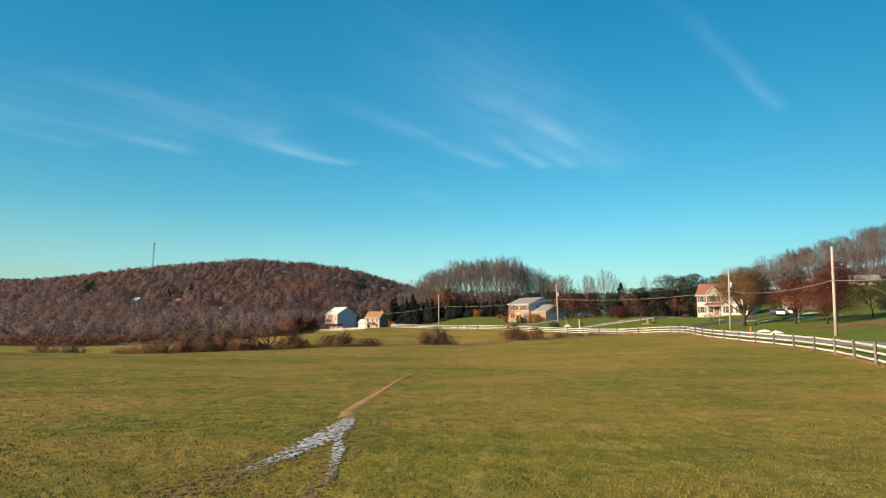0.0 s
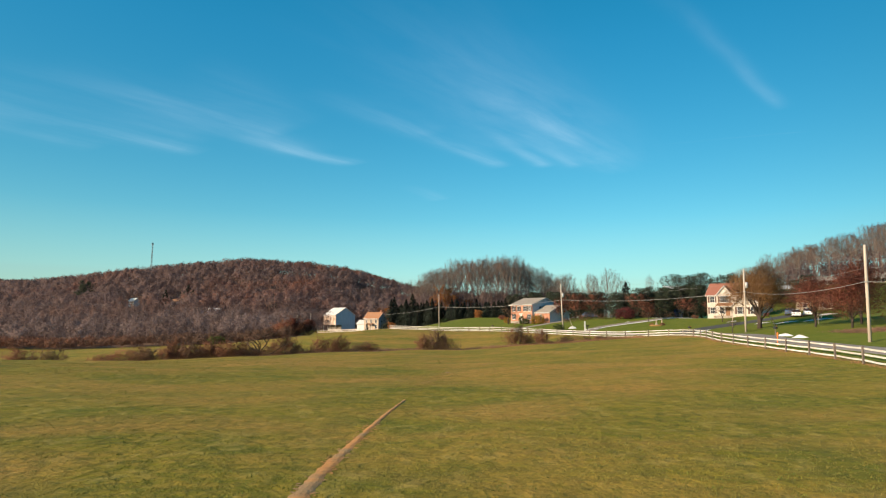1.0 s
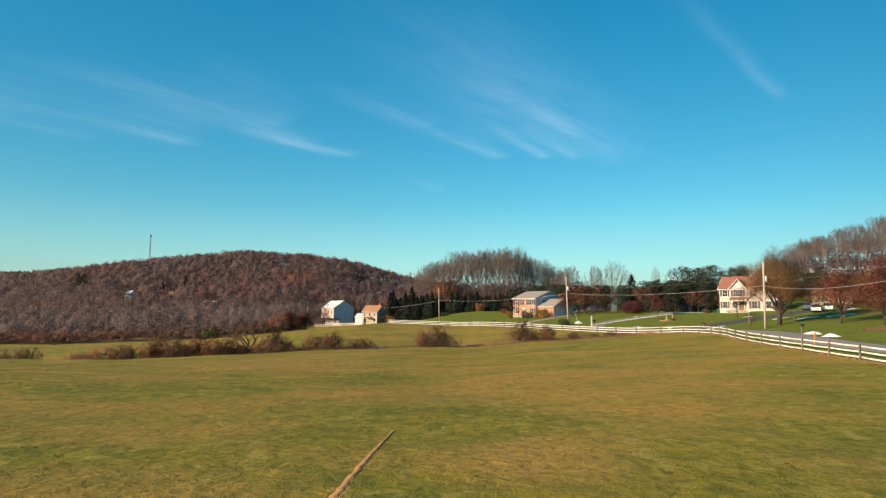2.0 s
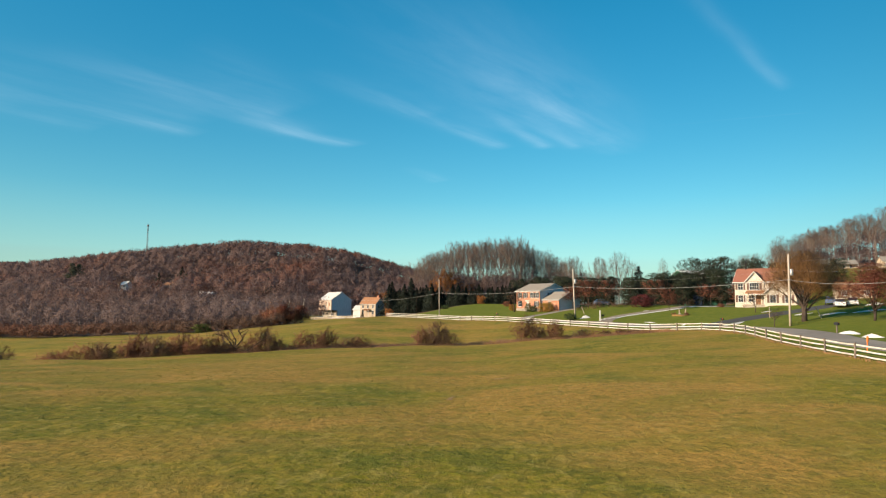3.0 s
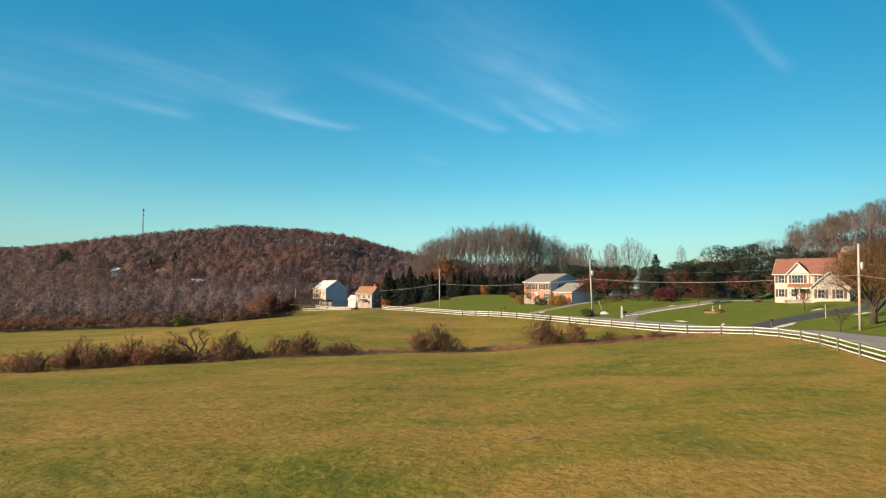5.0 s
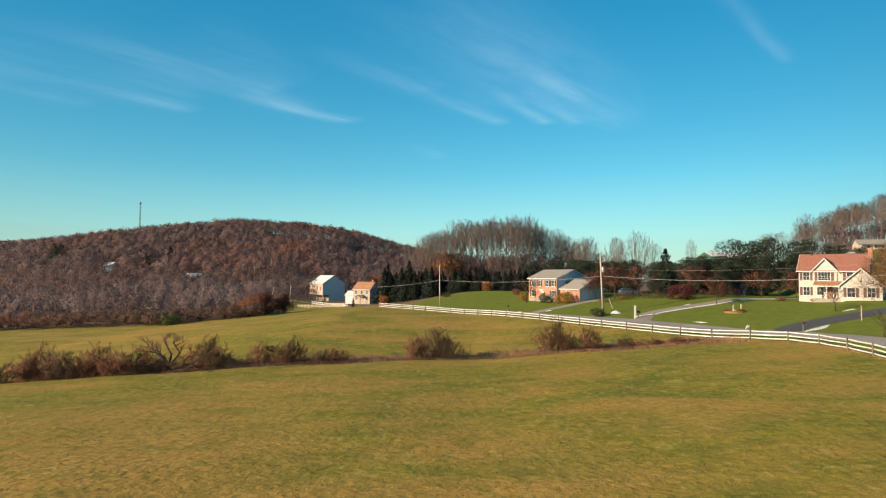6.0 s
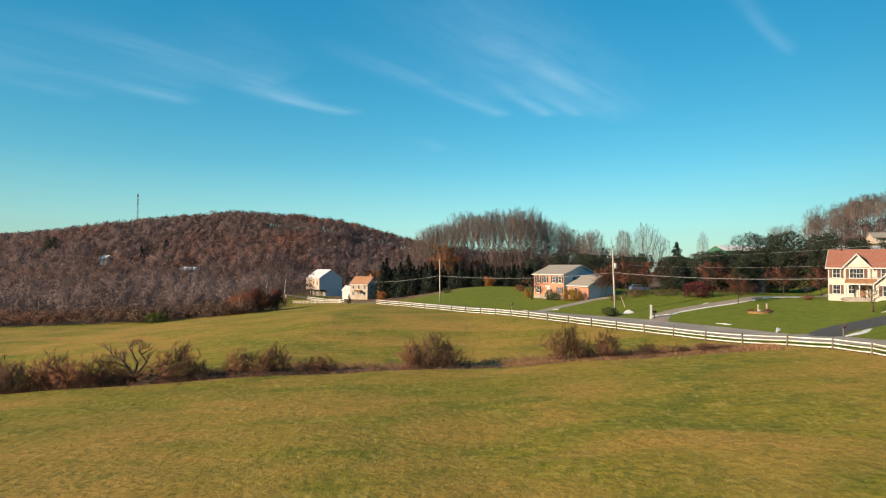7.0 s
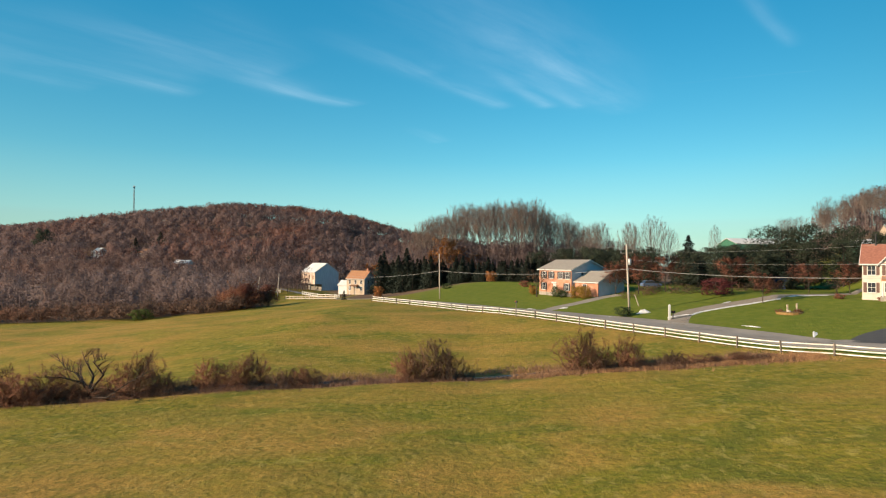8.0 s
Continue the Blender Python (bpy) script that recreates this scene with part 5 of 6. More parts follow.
for k, (x, s, t) in enumerate(spots):
    y = float(stream_y(np.array(x))) - 0.6 + rng.uniform(-0.5, 0.5)
    place_bush(HEDGE[(0, 1, 2, 3, 1)[k % 5]], x, y, "leafless brown hedgerow bush beside the stream", k * 57, s * (1.42 if x < -30 else 1.22), t * (1.22 if x < -30 else 1.12), "hedgerow bushes")
OLD = limb_tree_meshes(92, 5.2, (0.08, 0.24), 1.25, 6.0, 0.50, 0.50, 7, 14, 11, 0.012, 0.12, 0.22, "hedge", "dark_bark", 0.11)
place_tree("bare_tree", OLD, -38.0, 122.1, "old crooked leafless tree sprawling in the hedgerow", size=1.4, tall=0.66)


# ---- stream, undergrowth and grass ----
def blades(name, pts, h, w, per, spread, mat, label, seed, lean=0.35, kind="stuff", cat="grass", lift=0.0):
    """Tufts of narrow blades on the ground, all one mesh."""
    r = np.random.default_rng(seed)
    pts = np.asarray(pts, float)
    n = len(pts) * per
    p = np.repeat(pts, per, 0) + r.normal(0, spread, (n, 2))
    z = height(p[:, 0], p[:, 1]) + lift
    base = np.stack([p[:, 0], p[:, 1], z - 0.02], 1)
    a = r.uniform(0, 6.283, n)
    hh = h * r.uniform(0.45, 1.2, n)
    tip = base + np.stack([np.cos(a) * hh * lean * r.uniform(0, 1.6, n), np.sin(a) * hh * lean * r.uniform(0, 1.6, n), hh], 1)
    b = r.uniform(0, 6.283, n)
    s = np.stack([np.cos(b), np.sin(b), np.zeros(n)], 1) * (w * r.uniform(0.6, 1.3, n))[:, None]
    v = np.stack([base + s, base - s, tip], 1).reshape(-1, 3)
    ob = new(name, raw_mesh(name, v, np.arange(len(v)).reshape(-1, 3), M[mat]))
    return tagged(ob, label, cat, kind=kind)


gr = np.random.default_rng(77)


def field_points(n, y0, y1, power):
    """Points of the pasture, denser towards the start of the walk."""
    y = y0 + (y1 - y0) * gr.uniform(0, 1, n) ** power
    x = gr.uniform(-1, 1, n) * (0.85 * (y - 0) + 4)
    s, _, _ = road_side(x, y)
    ok = (s < -0.3) & (np.abs(y - stream_y(x)) > 3)
    return np.stack([x, y], 1)[ok]


blades("grass", field_points(52000, 9, 62, 1.25), 0.055, 0.012, 5, 0.07, "blade", "short tufty pasture grass, green and straw coloured", 1, 0.8)
blades("grass_tufts", field_points(11000, 9, 90, 1.3), 0.062, 0.016, 13, 0.12, "tuft", "darker green grass tufts scattered over the pasture", 8, 0.55)
line = resample([(-2.3, 42), (-1.9, 50), (-1.2, 58), (-0.6, 64), (1.2, 70), (3.4, 74), (6, 78)], 0.05)
blades("trodden_grass", line + gr.normal(0, 0.28, line.shape), 0.05, 0.014, 4, 0.1, "dry_grass", "pale trodden grass along an old animal path", 9, 1.2)
blades("grass_clumps", field_points(26000, 55, 122, 1.0), 0.09, 0.022, 4, 0.12, "blade", "short tufty pasture grass further off", 2, 0.8)
xs = gr.uniform(-80, 32, 9000)
bank = np.stack([xs, stream_y(xs) + gr.normal(0, 1.5, 9000)], 1)
bank = bank[~((bank[:, 0] > -0.5) & (bank[:, 0] < 7.5) & (np.abs(bank[:, 1] - stream_y(bank[:, 0])) < 1.6))]
blades("bank_undergrowth", bank, 0.5, 0.022, 6, 0.25, "hedge", "dead brown weeds and brambles along the stream bank", 3, 0.6, cat="undergrowth")
xs = gr.uniform(4, 36, 4200)
blades("dry_grass", np.stack([xs, stream_y(xs) - 0.6 + gr.normal(0, 1.3, 4200)], 1), 0.42, 0.022, 6, 0.25, "dry_grass", "tall dry russet grass at the end of the hedgerow", 4, 0.6)
fl = resample(FENCE, 0.14, 1)
blades("verge_grass", fl + gr.normal(0, 0.22, fl.shape), 0.22, 0.02, 5, 0.1, "dry_grass", "unmown pale grass along the foot of the fence", 5, 0.7)
strip("stream", [(-42, 121.6), (-20, 126.1), (0, 130.0), (8, 130.5), (18, 130.5)], -1.1, 1.1, 0.12, M["water"], "shallow dark stream reflecting the sky between grassy banks", "stream", across=3)

# ---- the worn track with its ice ----
M["mud"] = surface("bare_earth", (0.50, 0.235, 0.075), (0.40, 0.185, 0.058), 3.0, 0.95, 0.03, 14, third=(0.30, 0.19, 0.09), third_scale=0.8)
M["dark_mud"] = surface("wet_earth", (0.17, 0.098, 0.030), (0.24, 0.140, 0.042), 4.0, 0.7, 0.03, 14)
M["ice"] = surface("puddle_ice", (0.60, 0.57, 0.55), (0.36, 0.25, 0.155), 5.0, 0.4, 0.012, 9, third=(0.70, 0.71, 0.74), third_scale=1.3, third_from=0.5, soft=0.07)
M["straw"] = surface("trodden_straw", (0.28, 0.18, 0.075), (0.22, 0.14, 0.05), 3.0, 0.95, 0.03, 14)


def blots(name, line, left, right, n, size, mat, lift, label, cat, group, seed, taper=False):
    """Many flat ragged blots that overlap along a line, a little above the turf: worn earth or trodden ice."""
    r = random.Random(seed)
    p = resample(line, 0.1)
    nrm = side_of(p)
    s = Shape()
    for i in range(n):
        f = (i + r.random()) / n
        k = min(len(p) - 1, int(f * len(p)))
        wide_here = (0.3 + 0.7 * math.sin(math.pi * min(1.0, 0.12 + f * 0.88))) if taper else 1.0
        c = p[k] + nrm[k] * (left + (right - left) * r.random()) * wide_here
        rad = size * r.uniform(0.45, 1.2) * wide_here
        long, turn, ph = r.uniform(1.0, 1.8), r.uniform(0, 6.28), r.uniform(0, 9)
        ring = []
        for q in range(11):
            a = q / 11 * 2 * math.pi
            rr = rad * (0.8 + 0.75 * noise.noise(Vector((math.cos(a) * 2.2 + ph, math.sin(a) * 2.2, seed))))
            u, v = rr * math.cos(a) * long, rr * math.sin(a)
            x, y = c[0] + u * math.cos(turn) - v * math.sin(turn), c[1] + u * math.sin(turn) + v * math.cos(turn)
            ring.append((x, y, lift + 0.0001 * (i % 60)))
        s.add(ring, [tuple(range(11))])
    v = np.array(s.v)
    v[:, 2] += height(v[:, 0], v[:, 1])
    s.v = [tuple(p) for p in v]
    return tagged(new(name, s.mesh(name, M[mat])), label, cat, group, "stuff")


UPPER, MIDDLE = [(-2.15, 41.0), (-2.35, 36), (-2.5, 32)], [(-2.5, 33.2), (-2.6, 27.4), (-2.5, 23.1), (-2.1, 20.4), (-1.95, 19)]
strip("dirt_track", [(-2.15, 41.5), (-2.5, 33.2), (-2.6, 27.4), (-2.5, 23.1), (-2.2, 21.0)], lambda x, y: -0.06 - 0.011 * (41.5 - y), lambda x, y: 0.06 + 0.011 * (41.5 - y), 0.025, M["mud"], "narrow orange bare-earth track worn into the pasture", "track", 0.22, 0.045, 5, kind="", thick=1)
blots("dirt_track", UPPER, -0.14, 0.14, 70, 0.05, "mud", 0.012, "thin start of the bare-earth track in the grass", "track", "worn track", 1)
blots("dirt_track", MIDDLE, -0.30, 0.30, 200, 0.06, "mud", 0.012, "scuffed bare earth along the edges of the track", "track", "worn track", 2)
blots("dirt_track", [(-1.95, 19.5), (-1.7, 17.8), (-1.35, 16.2), (-1.2, 14.6), (-1.1, 12.6), (-1.3, 10)], -0.16, 0.16, 190, 0.075, "dark_mud", 0.012, "dark wet branch of the worn track", "track", "worn track", 3)
blots("dirt_track", [(-1.95, 19.5), (-2.15, 17.3), (-2.5, 15.2), (-2.85, 13.8), (-3.1, 12.6), (-3.4, 10)], -0.42, 0.42, 300, 0.075, "dark_mud", 0.012, "trampled muddy branch of the worn track", "track", "worn track", 4)
blots("trampled_ground", [(-2.1, 21), (-2.1, 18), (-2.3, 15.5), (-2.5, 13.0), (-2.8, 10)], -1.3, 1.2, 420, 0.06, "dark_mud", 0.010, "trampled brown turf on both sides of the ruts", "track", "worn track", 7)
blots("ice_patch", [(-2.02, 20.9), (-2.0, 19), (-2.2, 17), (-2.5, 15.3), (-2.75, 14.5)], -0.30, 0.32, 520, 0.062, "ice", 0.02, "white sheet of trodden ice in the muddy track", "ice", "ice on the track", 5, True)
blots("ice_patch", [(-1.75, 18.2), (-1.4, 16.6), (-1.2, 15.3), (-1.1, 14.0)], -0.04, 0.16, 190, 0.045, "ice", 0.02, "thin strip of ice beside the wet rut", "ice", "ice on the track", 6, True)
strip("bare_patch", [(-0.75, 63.2), (-0.55, 64), (-0.5, 64.7)], -0.16, 0.18, 0.03, M["straw"], "pale worn stony spot in the pasture", "bare ground", 0.2, 0.12, 5)
strip("bare_patch", [(2.7, 73.7), (3.4, 74.1), (4.0, 74.3)], -0.2, 0.2, 0.03, M["straw"], "small pale bare spot in the pasture", "bare ground", 0.2, 0.1, 5)


# ---- snow left along the road and drives ----
def snow_heap(x, y, length, width, h, turn, label="melting heap of shovelled snow beside the road"):
    r = random.Random(int(x * 97 + y))
    s = Shape()
    n, m = 18, 4
    v = []
    for j in range(m + 1):
        f = j / m
        for k in range(n):
            a = 6.28318 * k / n
            rr = (1 - f) ** 0.6
            wob = 1 + 0.22 * math.sin(3 * a + x) + r.uniform(-0.1, 0.1)
            px, py = math.cos(a) * length / 2 * rr * wob, math.sin(a) * width / 2 * rr * wob
            c, sn = math.cos(radians(turn)), math.sin(radians(turn))
            wx, wy = x + px * c - py * sn, y + px * sn + py * c
            v.append((wx, wy, gz(wx, wy) - 0.02 + h * f * (1 + r.uniform(-0.25, 0.25))))
    faces = [(j * n + k, j * n + (k + 1) % n, (j + 1) * n + (k + 1) % n, (j + 1) * n + k) for j in range(m) for k in range(n)]
    faces.append(tuple(range(m * n, (m + 1) * n)))
    return tagged(new("snow_heap", s.add(v, faces).mesh("snow_heap", M["snow"], True)), label, "snow", "snow heaps")


for row in ((29.4, 169.0, 2.4, 1.2, 0.6, 10), (32.6, 163.2, 3.2, 0.9, 0.22, 20), (34.5, 163.6, 2.4, 0.8, 0.2, 0), (49.4, 102.0, 3.2, 1.1, 0.42, 100), (48.4, 96.4, 3.0, 1.0, 0.38, 100),
            (49.8, 135.6, 6.5, 1.1, 0.16, 28), (43.6, 143.6, 4.0, 0.6, 0.12, 60), (17.8, 181.8, 1.8, 0.5, 0.18, 0), (11.6, 184.6, 2.6, 0.5, 0.16, -50), (61.5, 147.0, 3.0, 0.6, 0.14, 20),
            (66, 133, 5, 0.8, 0.2, 0), (71, 131, 6, 0.9, 0.2, -10), (64, 138.8, 4, 0.7, 0.16, 10), (23.2, 167.6, 2.0, 0.4, 0.14, -55), (79, 141, 4, 1.2, 0.3, 0), (44.5, 171.5, 2.4, 0.4, 0.12, 30), (39.5, 151.5, 3.2, 0.4, 0.12, 125)):
    snow_heap(*row)
strip("snow_bank", [(35.2, 163.2), (37.4, 165.2), (41, 166.6), (49.3, 169.0), (53, 170.3)], -0.25, 0.25, 0.12, M["snow"], "narrow bank of old snow along the gravel lane", "snow", 0.6, 0.12, 5, kind="", thick=1)
strip("snow_bank", [(55, 171.3), (59.3, 173.0), (64, 175.4)], -0.3, 0.25, 0.12, M["snow"], "short bank of old snow along the gravel lane", "snow", 0.6, 0.15, 5, kind="", thick=1)


# ---- things along the road ----
def mailbox(x, y, turn, post_h, label, post="post_wood"):
    z = gz(x, y)
    o = thing("mailbox", pose(x, y, z, 0, 0, turn), label, "mailbox", "mailboxes")
    part("post", Shape().box(-0.06, -0.06, -0.3, 0.06, 0.06, post_h).mesh("post", M[post]), o)
    body = [(-0.16, post_h), (0.16, post_h), (0.16, post_h + 0.2)] + [(0.16 * math.cos(a), post_h + 0.2 + 0.16 * math.sin(a)) for a in (0.5, 1.05, 1.57, 2.1, 2.65)] + [(-0.16, post_h + 0.2)]
    part("box", Shape().prism(body, -0.32, 0.32).mesh("box", M["black"]), o, "black rounded mail box")
    part("flag", Shape().box(-0.1, -0.20, post_h + 0.15, -0.05, -0.17, post_h + 0.4).mesh("flag", M["orange"]), o)


mailbox(47.3, 134.8, 35, 1.05, "black mailbox on a wooden post at the dark driveway")
mailbox(48.8, 103.6, 100, 1.1, "black mailbox on a wooden post beside the road")
mailbox(9.2, 190.5, -50, 1.05, "black mailbox on a post below the brick house")
mailbox(31.8, 161.6, 10, 1.0, "dark mailbox standing beside a tall white post")
o = thing("gate_post", pose(31.1, 161.2, gz(31.1, 161.2)), "tall white square post at the mouth of the lane", "post")
part("post", Shape().box(-0.14, -0.14, -0.3, 0.14, 0.14, 2.3).mesh("post", M["white_paint"]), o)
part("cap", Shape().add([(-0.2, -0.2, 2.3), (0.2, -0.2, 2.3), (0.2, 0.2, 2.3), (-0.2, 0.2, 2.3), (0, 0, 2.5)], [(0, 1, 4), (1, 2, 4), (2, 3, 4), (3, 0, 4), (3, 2, 1, 0)]).mesh("cap", M["white_paint"]), o)
o = thing("marker_post", pose(36.4, 79, gz(36.4, 79), 0, 4, 0), "orange utility marker post beside the fence", "marker post")
part("post", Shape().tube([(0, 0, -0.3), (0, 0, 1.0)], 0.05, 8).mesh("post", M["orange"]), o)
part("cap", Shape().tube([(0, 0, 1.0), (0, 0, 1.45), (0, 0, 1.5)], [0.09, 0.09, 0.03], 8).mesh("cap", M["orange"]), o)
for x, y, ln in ((61.5, 128.6, 24), (30.5, 176, 20), (66, 122, 0), (70, 128, -4), (57.5, 138, 0)):
    o = thing("stake", pose(x, y, gz(x, y), 0, -ln, 0), "pale leaning wooden stake on the lawn", "stake", "stakes")
    part("post", Shape().tube([(0, 0, -0.3), (0, 0, 2.2)], 0.07, 6).mesh("post", M["pole_wood"]), o)

# planter on the lawn
o = thing("planter", pose(48.2, 158.2, gz(48.2, 158.2)), "small lawn planting bed with two pale posts and shrubs", "planter")
part("bed", Shape().tube([(0, 0, -0.2), (0, 0, 0.14), (0, 0, 0.22)], [1.9, 1.8, 1.2], 14).mesh("bed", M["dark_mud"]), o)
for dx, h in ((-0.3, 1.3), (1.1, 1.5)):
    part("post", Shape().box(dx - 0.09, -0.09, 0, dx + 0.09, 0.09, h).mesh("post", M["farm_wall"]), o)
part("stone", Shape().tube([(-0.35, -0.5, 0.1), (-0.35, -0.5, 0.5)], [0.4, 0.25], 7).mesh("stone", M["stone"]), o)

# shrubs and small trees
SHRUB = {n: clump_meshes(100 + k, 1.6, 2.0, n, 24, 130, 0.065, 0.06) for k, n in enumerate(("gold_shrub", "green_shrub", "rust_leaf", "red_leaf", "orange_leaf", "lime_shrub"))}


def shrub(kind, x, y, s, tall, label):
    ob = thing("shrub", pose(x, y, gz(x, y) - 0.05, 0, 0, x * 40), label, "shrub", "garden shrubs")
    ob.scale = (s, s, s * tall)
    part("stem", SHRUB[kind][0], ob)
    part("crown", SHRUB[kind][1], ob)


mA = frame_of(21.9, 197.5, (0.55, -0.83), 0)
for kind, u, v, s, t, label in (("green_shrub", -3.6, -1.4, 0.95, 1.75, "clipped green conical shrub against the brick wall"), ("green_shrub", -1.5, -1.3, 1.15, 0.95, "dark round shrub against the brick wall"),
                                ("gold_shrub", 2.6, -1.2, 1.35, 1.25, "golden-brown rounded shrub before the garage"), ("gold_shrub", 5.4, -1.2, 1.45, 1.2, "golden-brown rounded shrub at the garage corner"),
                                ("gold_shrub", -12.0, -0.5, 1.1, 0.9, "low yellowing shrub beside the brick house"), ("orange_leaf", -13.8, 0.5, 1.1, 1.1, "russet shrub beside the brick house")):
    q = mA @ Vector((u, v, 0))
    shrub(kind, q.x, q.y, s, t, label)
for kind, x, y, s, t, label in (("green_shrub", 25.6, 167.6, 1.5, 0.7, "low spreading evergreen shrub at the foot of the pole"), ("red_leaf", 46.0, 179.5, 2.8, 0.75, "broad crimson burning bush at the lawn's edge"),
                                ("rust_leaf", 47.0, 158.8, 0.6, 0.7, "small dark shrub in the lawn bed"), ("rust_leaf", 49.3, 157.8, 0.65, 0.6, "small brown shrub in the lawn bed"),
                                ("rust_leaf", 60.2, 165.6, 0.9, 0.6, "low reddish shrub by the house corner"), ("rust_leaf", 63.8, 160.6, 0.8, 0.6, "low shrub before the porch"),
                                ("rust_leaf", 70.6, 150.2, 0.8, 0.7, "low shrub before the garage"), ("orange_leaf", -29.5, 254, 1.7, 1.3, "orange-brown shrub by the end of the fence"),
                                ("lime_shrub", -87, 218.3, 3.0, 0.62, "bright green evergreen shrub standing in the brown brush"), ("orange_leaf", 6, 243, 1.8, 1.1, "russet shrub before the spruces"),
                                ("rust_leaf", 14, 222, 1.5, 0.7, "low brown shrub before the spruces"), ("green_shrub", -7, 236, 1.4, 0.7, "low dark shrub before the spruces")):
    shrub(kind, x, y, s, t, label)
SMALL = [bare_tree_meshes(110 + k, 4.2, 4.0, 12, 7, 9, 0.03, 0.3, 0.7, "twig_warm", "dark_bark", trunk_r=0.12, lean=-0.1) for k in range(2)]
for x, y, s, label in ((59.4, 147.4, 1.0, "small leafless ornamental tree on the lawn"), (51.5, 124.5, 0.75, "young leafless tree beside the drive"), (15, 203, 1.5, "slender leafless tree before the brick house"),
                       (61, 167.5, 0.8, "small leafless tree at the house corner"), (72, 110, 1.2, "pale leafless sapling on the bank"), (76, 106, 1.25, "pale leafless sapling on the bank")):
    place_tree("small_tree", SMALL[int(x) % 2], x, y, label, group="small lawn trees", turn=x * 19, size=s)
place_tree("pine_tree", PINE[0], 82, 120, "broad dark green pine behind the bank", turn=70, size=0.5, group="pines behind the lawns")
place_tree("pine_tree", PINE[1], 92, 118, "broad dark green pine behind the bank", turn=170, size=0.6, group="pines behind the lawns")
place_tree("spruce_tree", SPRUCE[0], -35.4, 229, "single small spruce by the paddock fence", turn=10, size=0.22)
BRUSH = bush_meshes(121, 2.6, 5.5, "hedge", 14, 120, 9, 0.03)
for x, y, s in ((31, 186, 0.8), (35.5, 187.5, 0.9), (40.5, 186, 1.0), (43.2, 184.5, 0.9), (37.6, 190, 1.0), (54, 186, 0.9), (58, 188, 1.0), (62, 190, 1.0)):
    place_bush(BRUSH, x, y, "dark leafless brush under the rusty trees", x * 31, s, 1.0, "brush at the lawn's edge")
for x, y, sz, tl in ((-62.5, 228, 0.72, 0.95), (-68, 230, 0.6, 0.9), (-57.5, 231, 0.55, 1.1)):
    place_tree("oak_tree", BIGRUST, x, y, "rusty brown-leaved tree at the field corner", group="field corner trees", turn=x * 13, size=sz, tall=tl)
REDBUSH = bush_meshes(120, 7, 10, "hedge_red", 12, 230, 14, 0.045)
for x, y, s in ((-63.5, 227, 1.5), (-70, 230, 1.05), (-58, 230, 1.0), (-76, 230, 0.7), (-83, 229, 0.6), (-90, 232, 0.6), (-98, 231, 0.45)):
    place_bush(REDBUSH, x, y, "large rust-brown thicket at the field corner", x * 9, s, 1.0, "field corner thickets")
xs = gr.uniform(54, 70, 1500)
blades("bank_weeds", np.stack([xs, 96 - 0.9 * (xs - 54) + gr.normal(0, 2.2, 1500)], 1), 0.4, 0.02, 7, 0.5, "hedge", "brown weeds and brush on the roadside bank", 6, 0.5, cat="undergrowth")


# ---- cars, sheds and the farther houses ----
def car(x, y, turn, paint, label):
    z = gz(x, y)
    c = thing("car", pose(x, y, z, 0, 0, turn), label, "car", "parked cars")
    lower = [(-2.2, 0.35), (2.2, 0.35), (2.25, 0.7), (2.1, 0.95), (1.1, 1.02), (-2.1, 1.05), (-2.25, 0.8)]
    s = Shape().prism(lower, -0.88, 0.88)
    s.v = [(v[1], v[0], v[2]) for v in s.v]
    part("body", s.mesh("body", paint), c)
    top = [(1.15, 1.02), (0.45, 1.55), (-1.5, 1.6), (-2.05, 1.05)]
    s = Shape().prism(top, -0.76, 0.76)
    s.v = [(v[1], v[0], v[2]) for v in s.v]
    part("cabin", s.mesh("cabin", M["glass"]), c, "dark glazed cabin")
    part("roof", Shape().box(-1.45, -0.74, 1.58, 0.42, 0.74, 1.64).mesh("roof", paint), c)
    for wx in (-1.4, 1.4):
        for wy in (-0.86, 0.86):
            w = Shape().tube([(wx, wy - 0.11, 0.33), (wx, wy + 0.11, 0.33)], 0.33, 14).mesh("wheel", M["rubber"])
            wh = part("wheel", w, c)
            part("rim", Shape().tube([(wx, wy - 0.13, 0.33), (wx, wy + 0.13, 0.33)], 0.19, 10).mesh("rim", M["metal"]), wh)
    for wy in (-0.6, 0.6):
        part("headlight", Shape().box(2.14, wy - 0.2, 0.68, 2.27, wy + 0.2, 0.82).mesh("headlight", M["white_paint"]), c)


car(73.5, 143.0, 62, M["car_white"], "white car parked on the dark drive")
car(76.2, 143.4, 60, M["car_white"], "silver-white car parked beside the tan shed")
car(75.4, 149.0, 58, M["car_blue"], "dark blue car parked behind the white ones")
car(41, 203, 10, M["car_blue"], "dark car parked under the rusty trees")


def shed(x, y, ex, w, d, eave, ridge, wall, roof, label, z=None, name="shed", windows=True):
    m = frame_of(x, y, ex, gz(x, y) + 0.05 if z is None else z)
    h = thing(name, m, label, "shed" if name == "shed" else "house")
    gable_block(h, 0, w, 0, d, eave, ridge, M[wall], M[roof], over=0.25, trim=False)
    if windows:
        part("door", Shape().box(w / 2 - 0.7, -0.05, 0.0, w / 2 + 0.7, -0.003, 2.0).mesh("door", M["brown_wood"]), h)
        for a in (w * 0.18, w * 0.72):
            window(h, "front", a, 0.9, 0.8, 0.9, 0, M["brown_wood"])
    return h


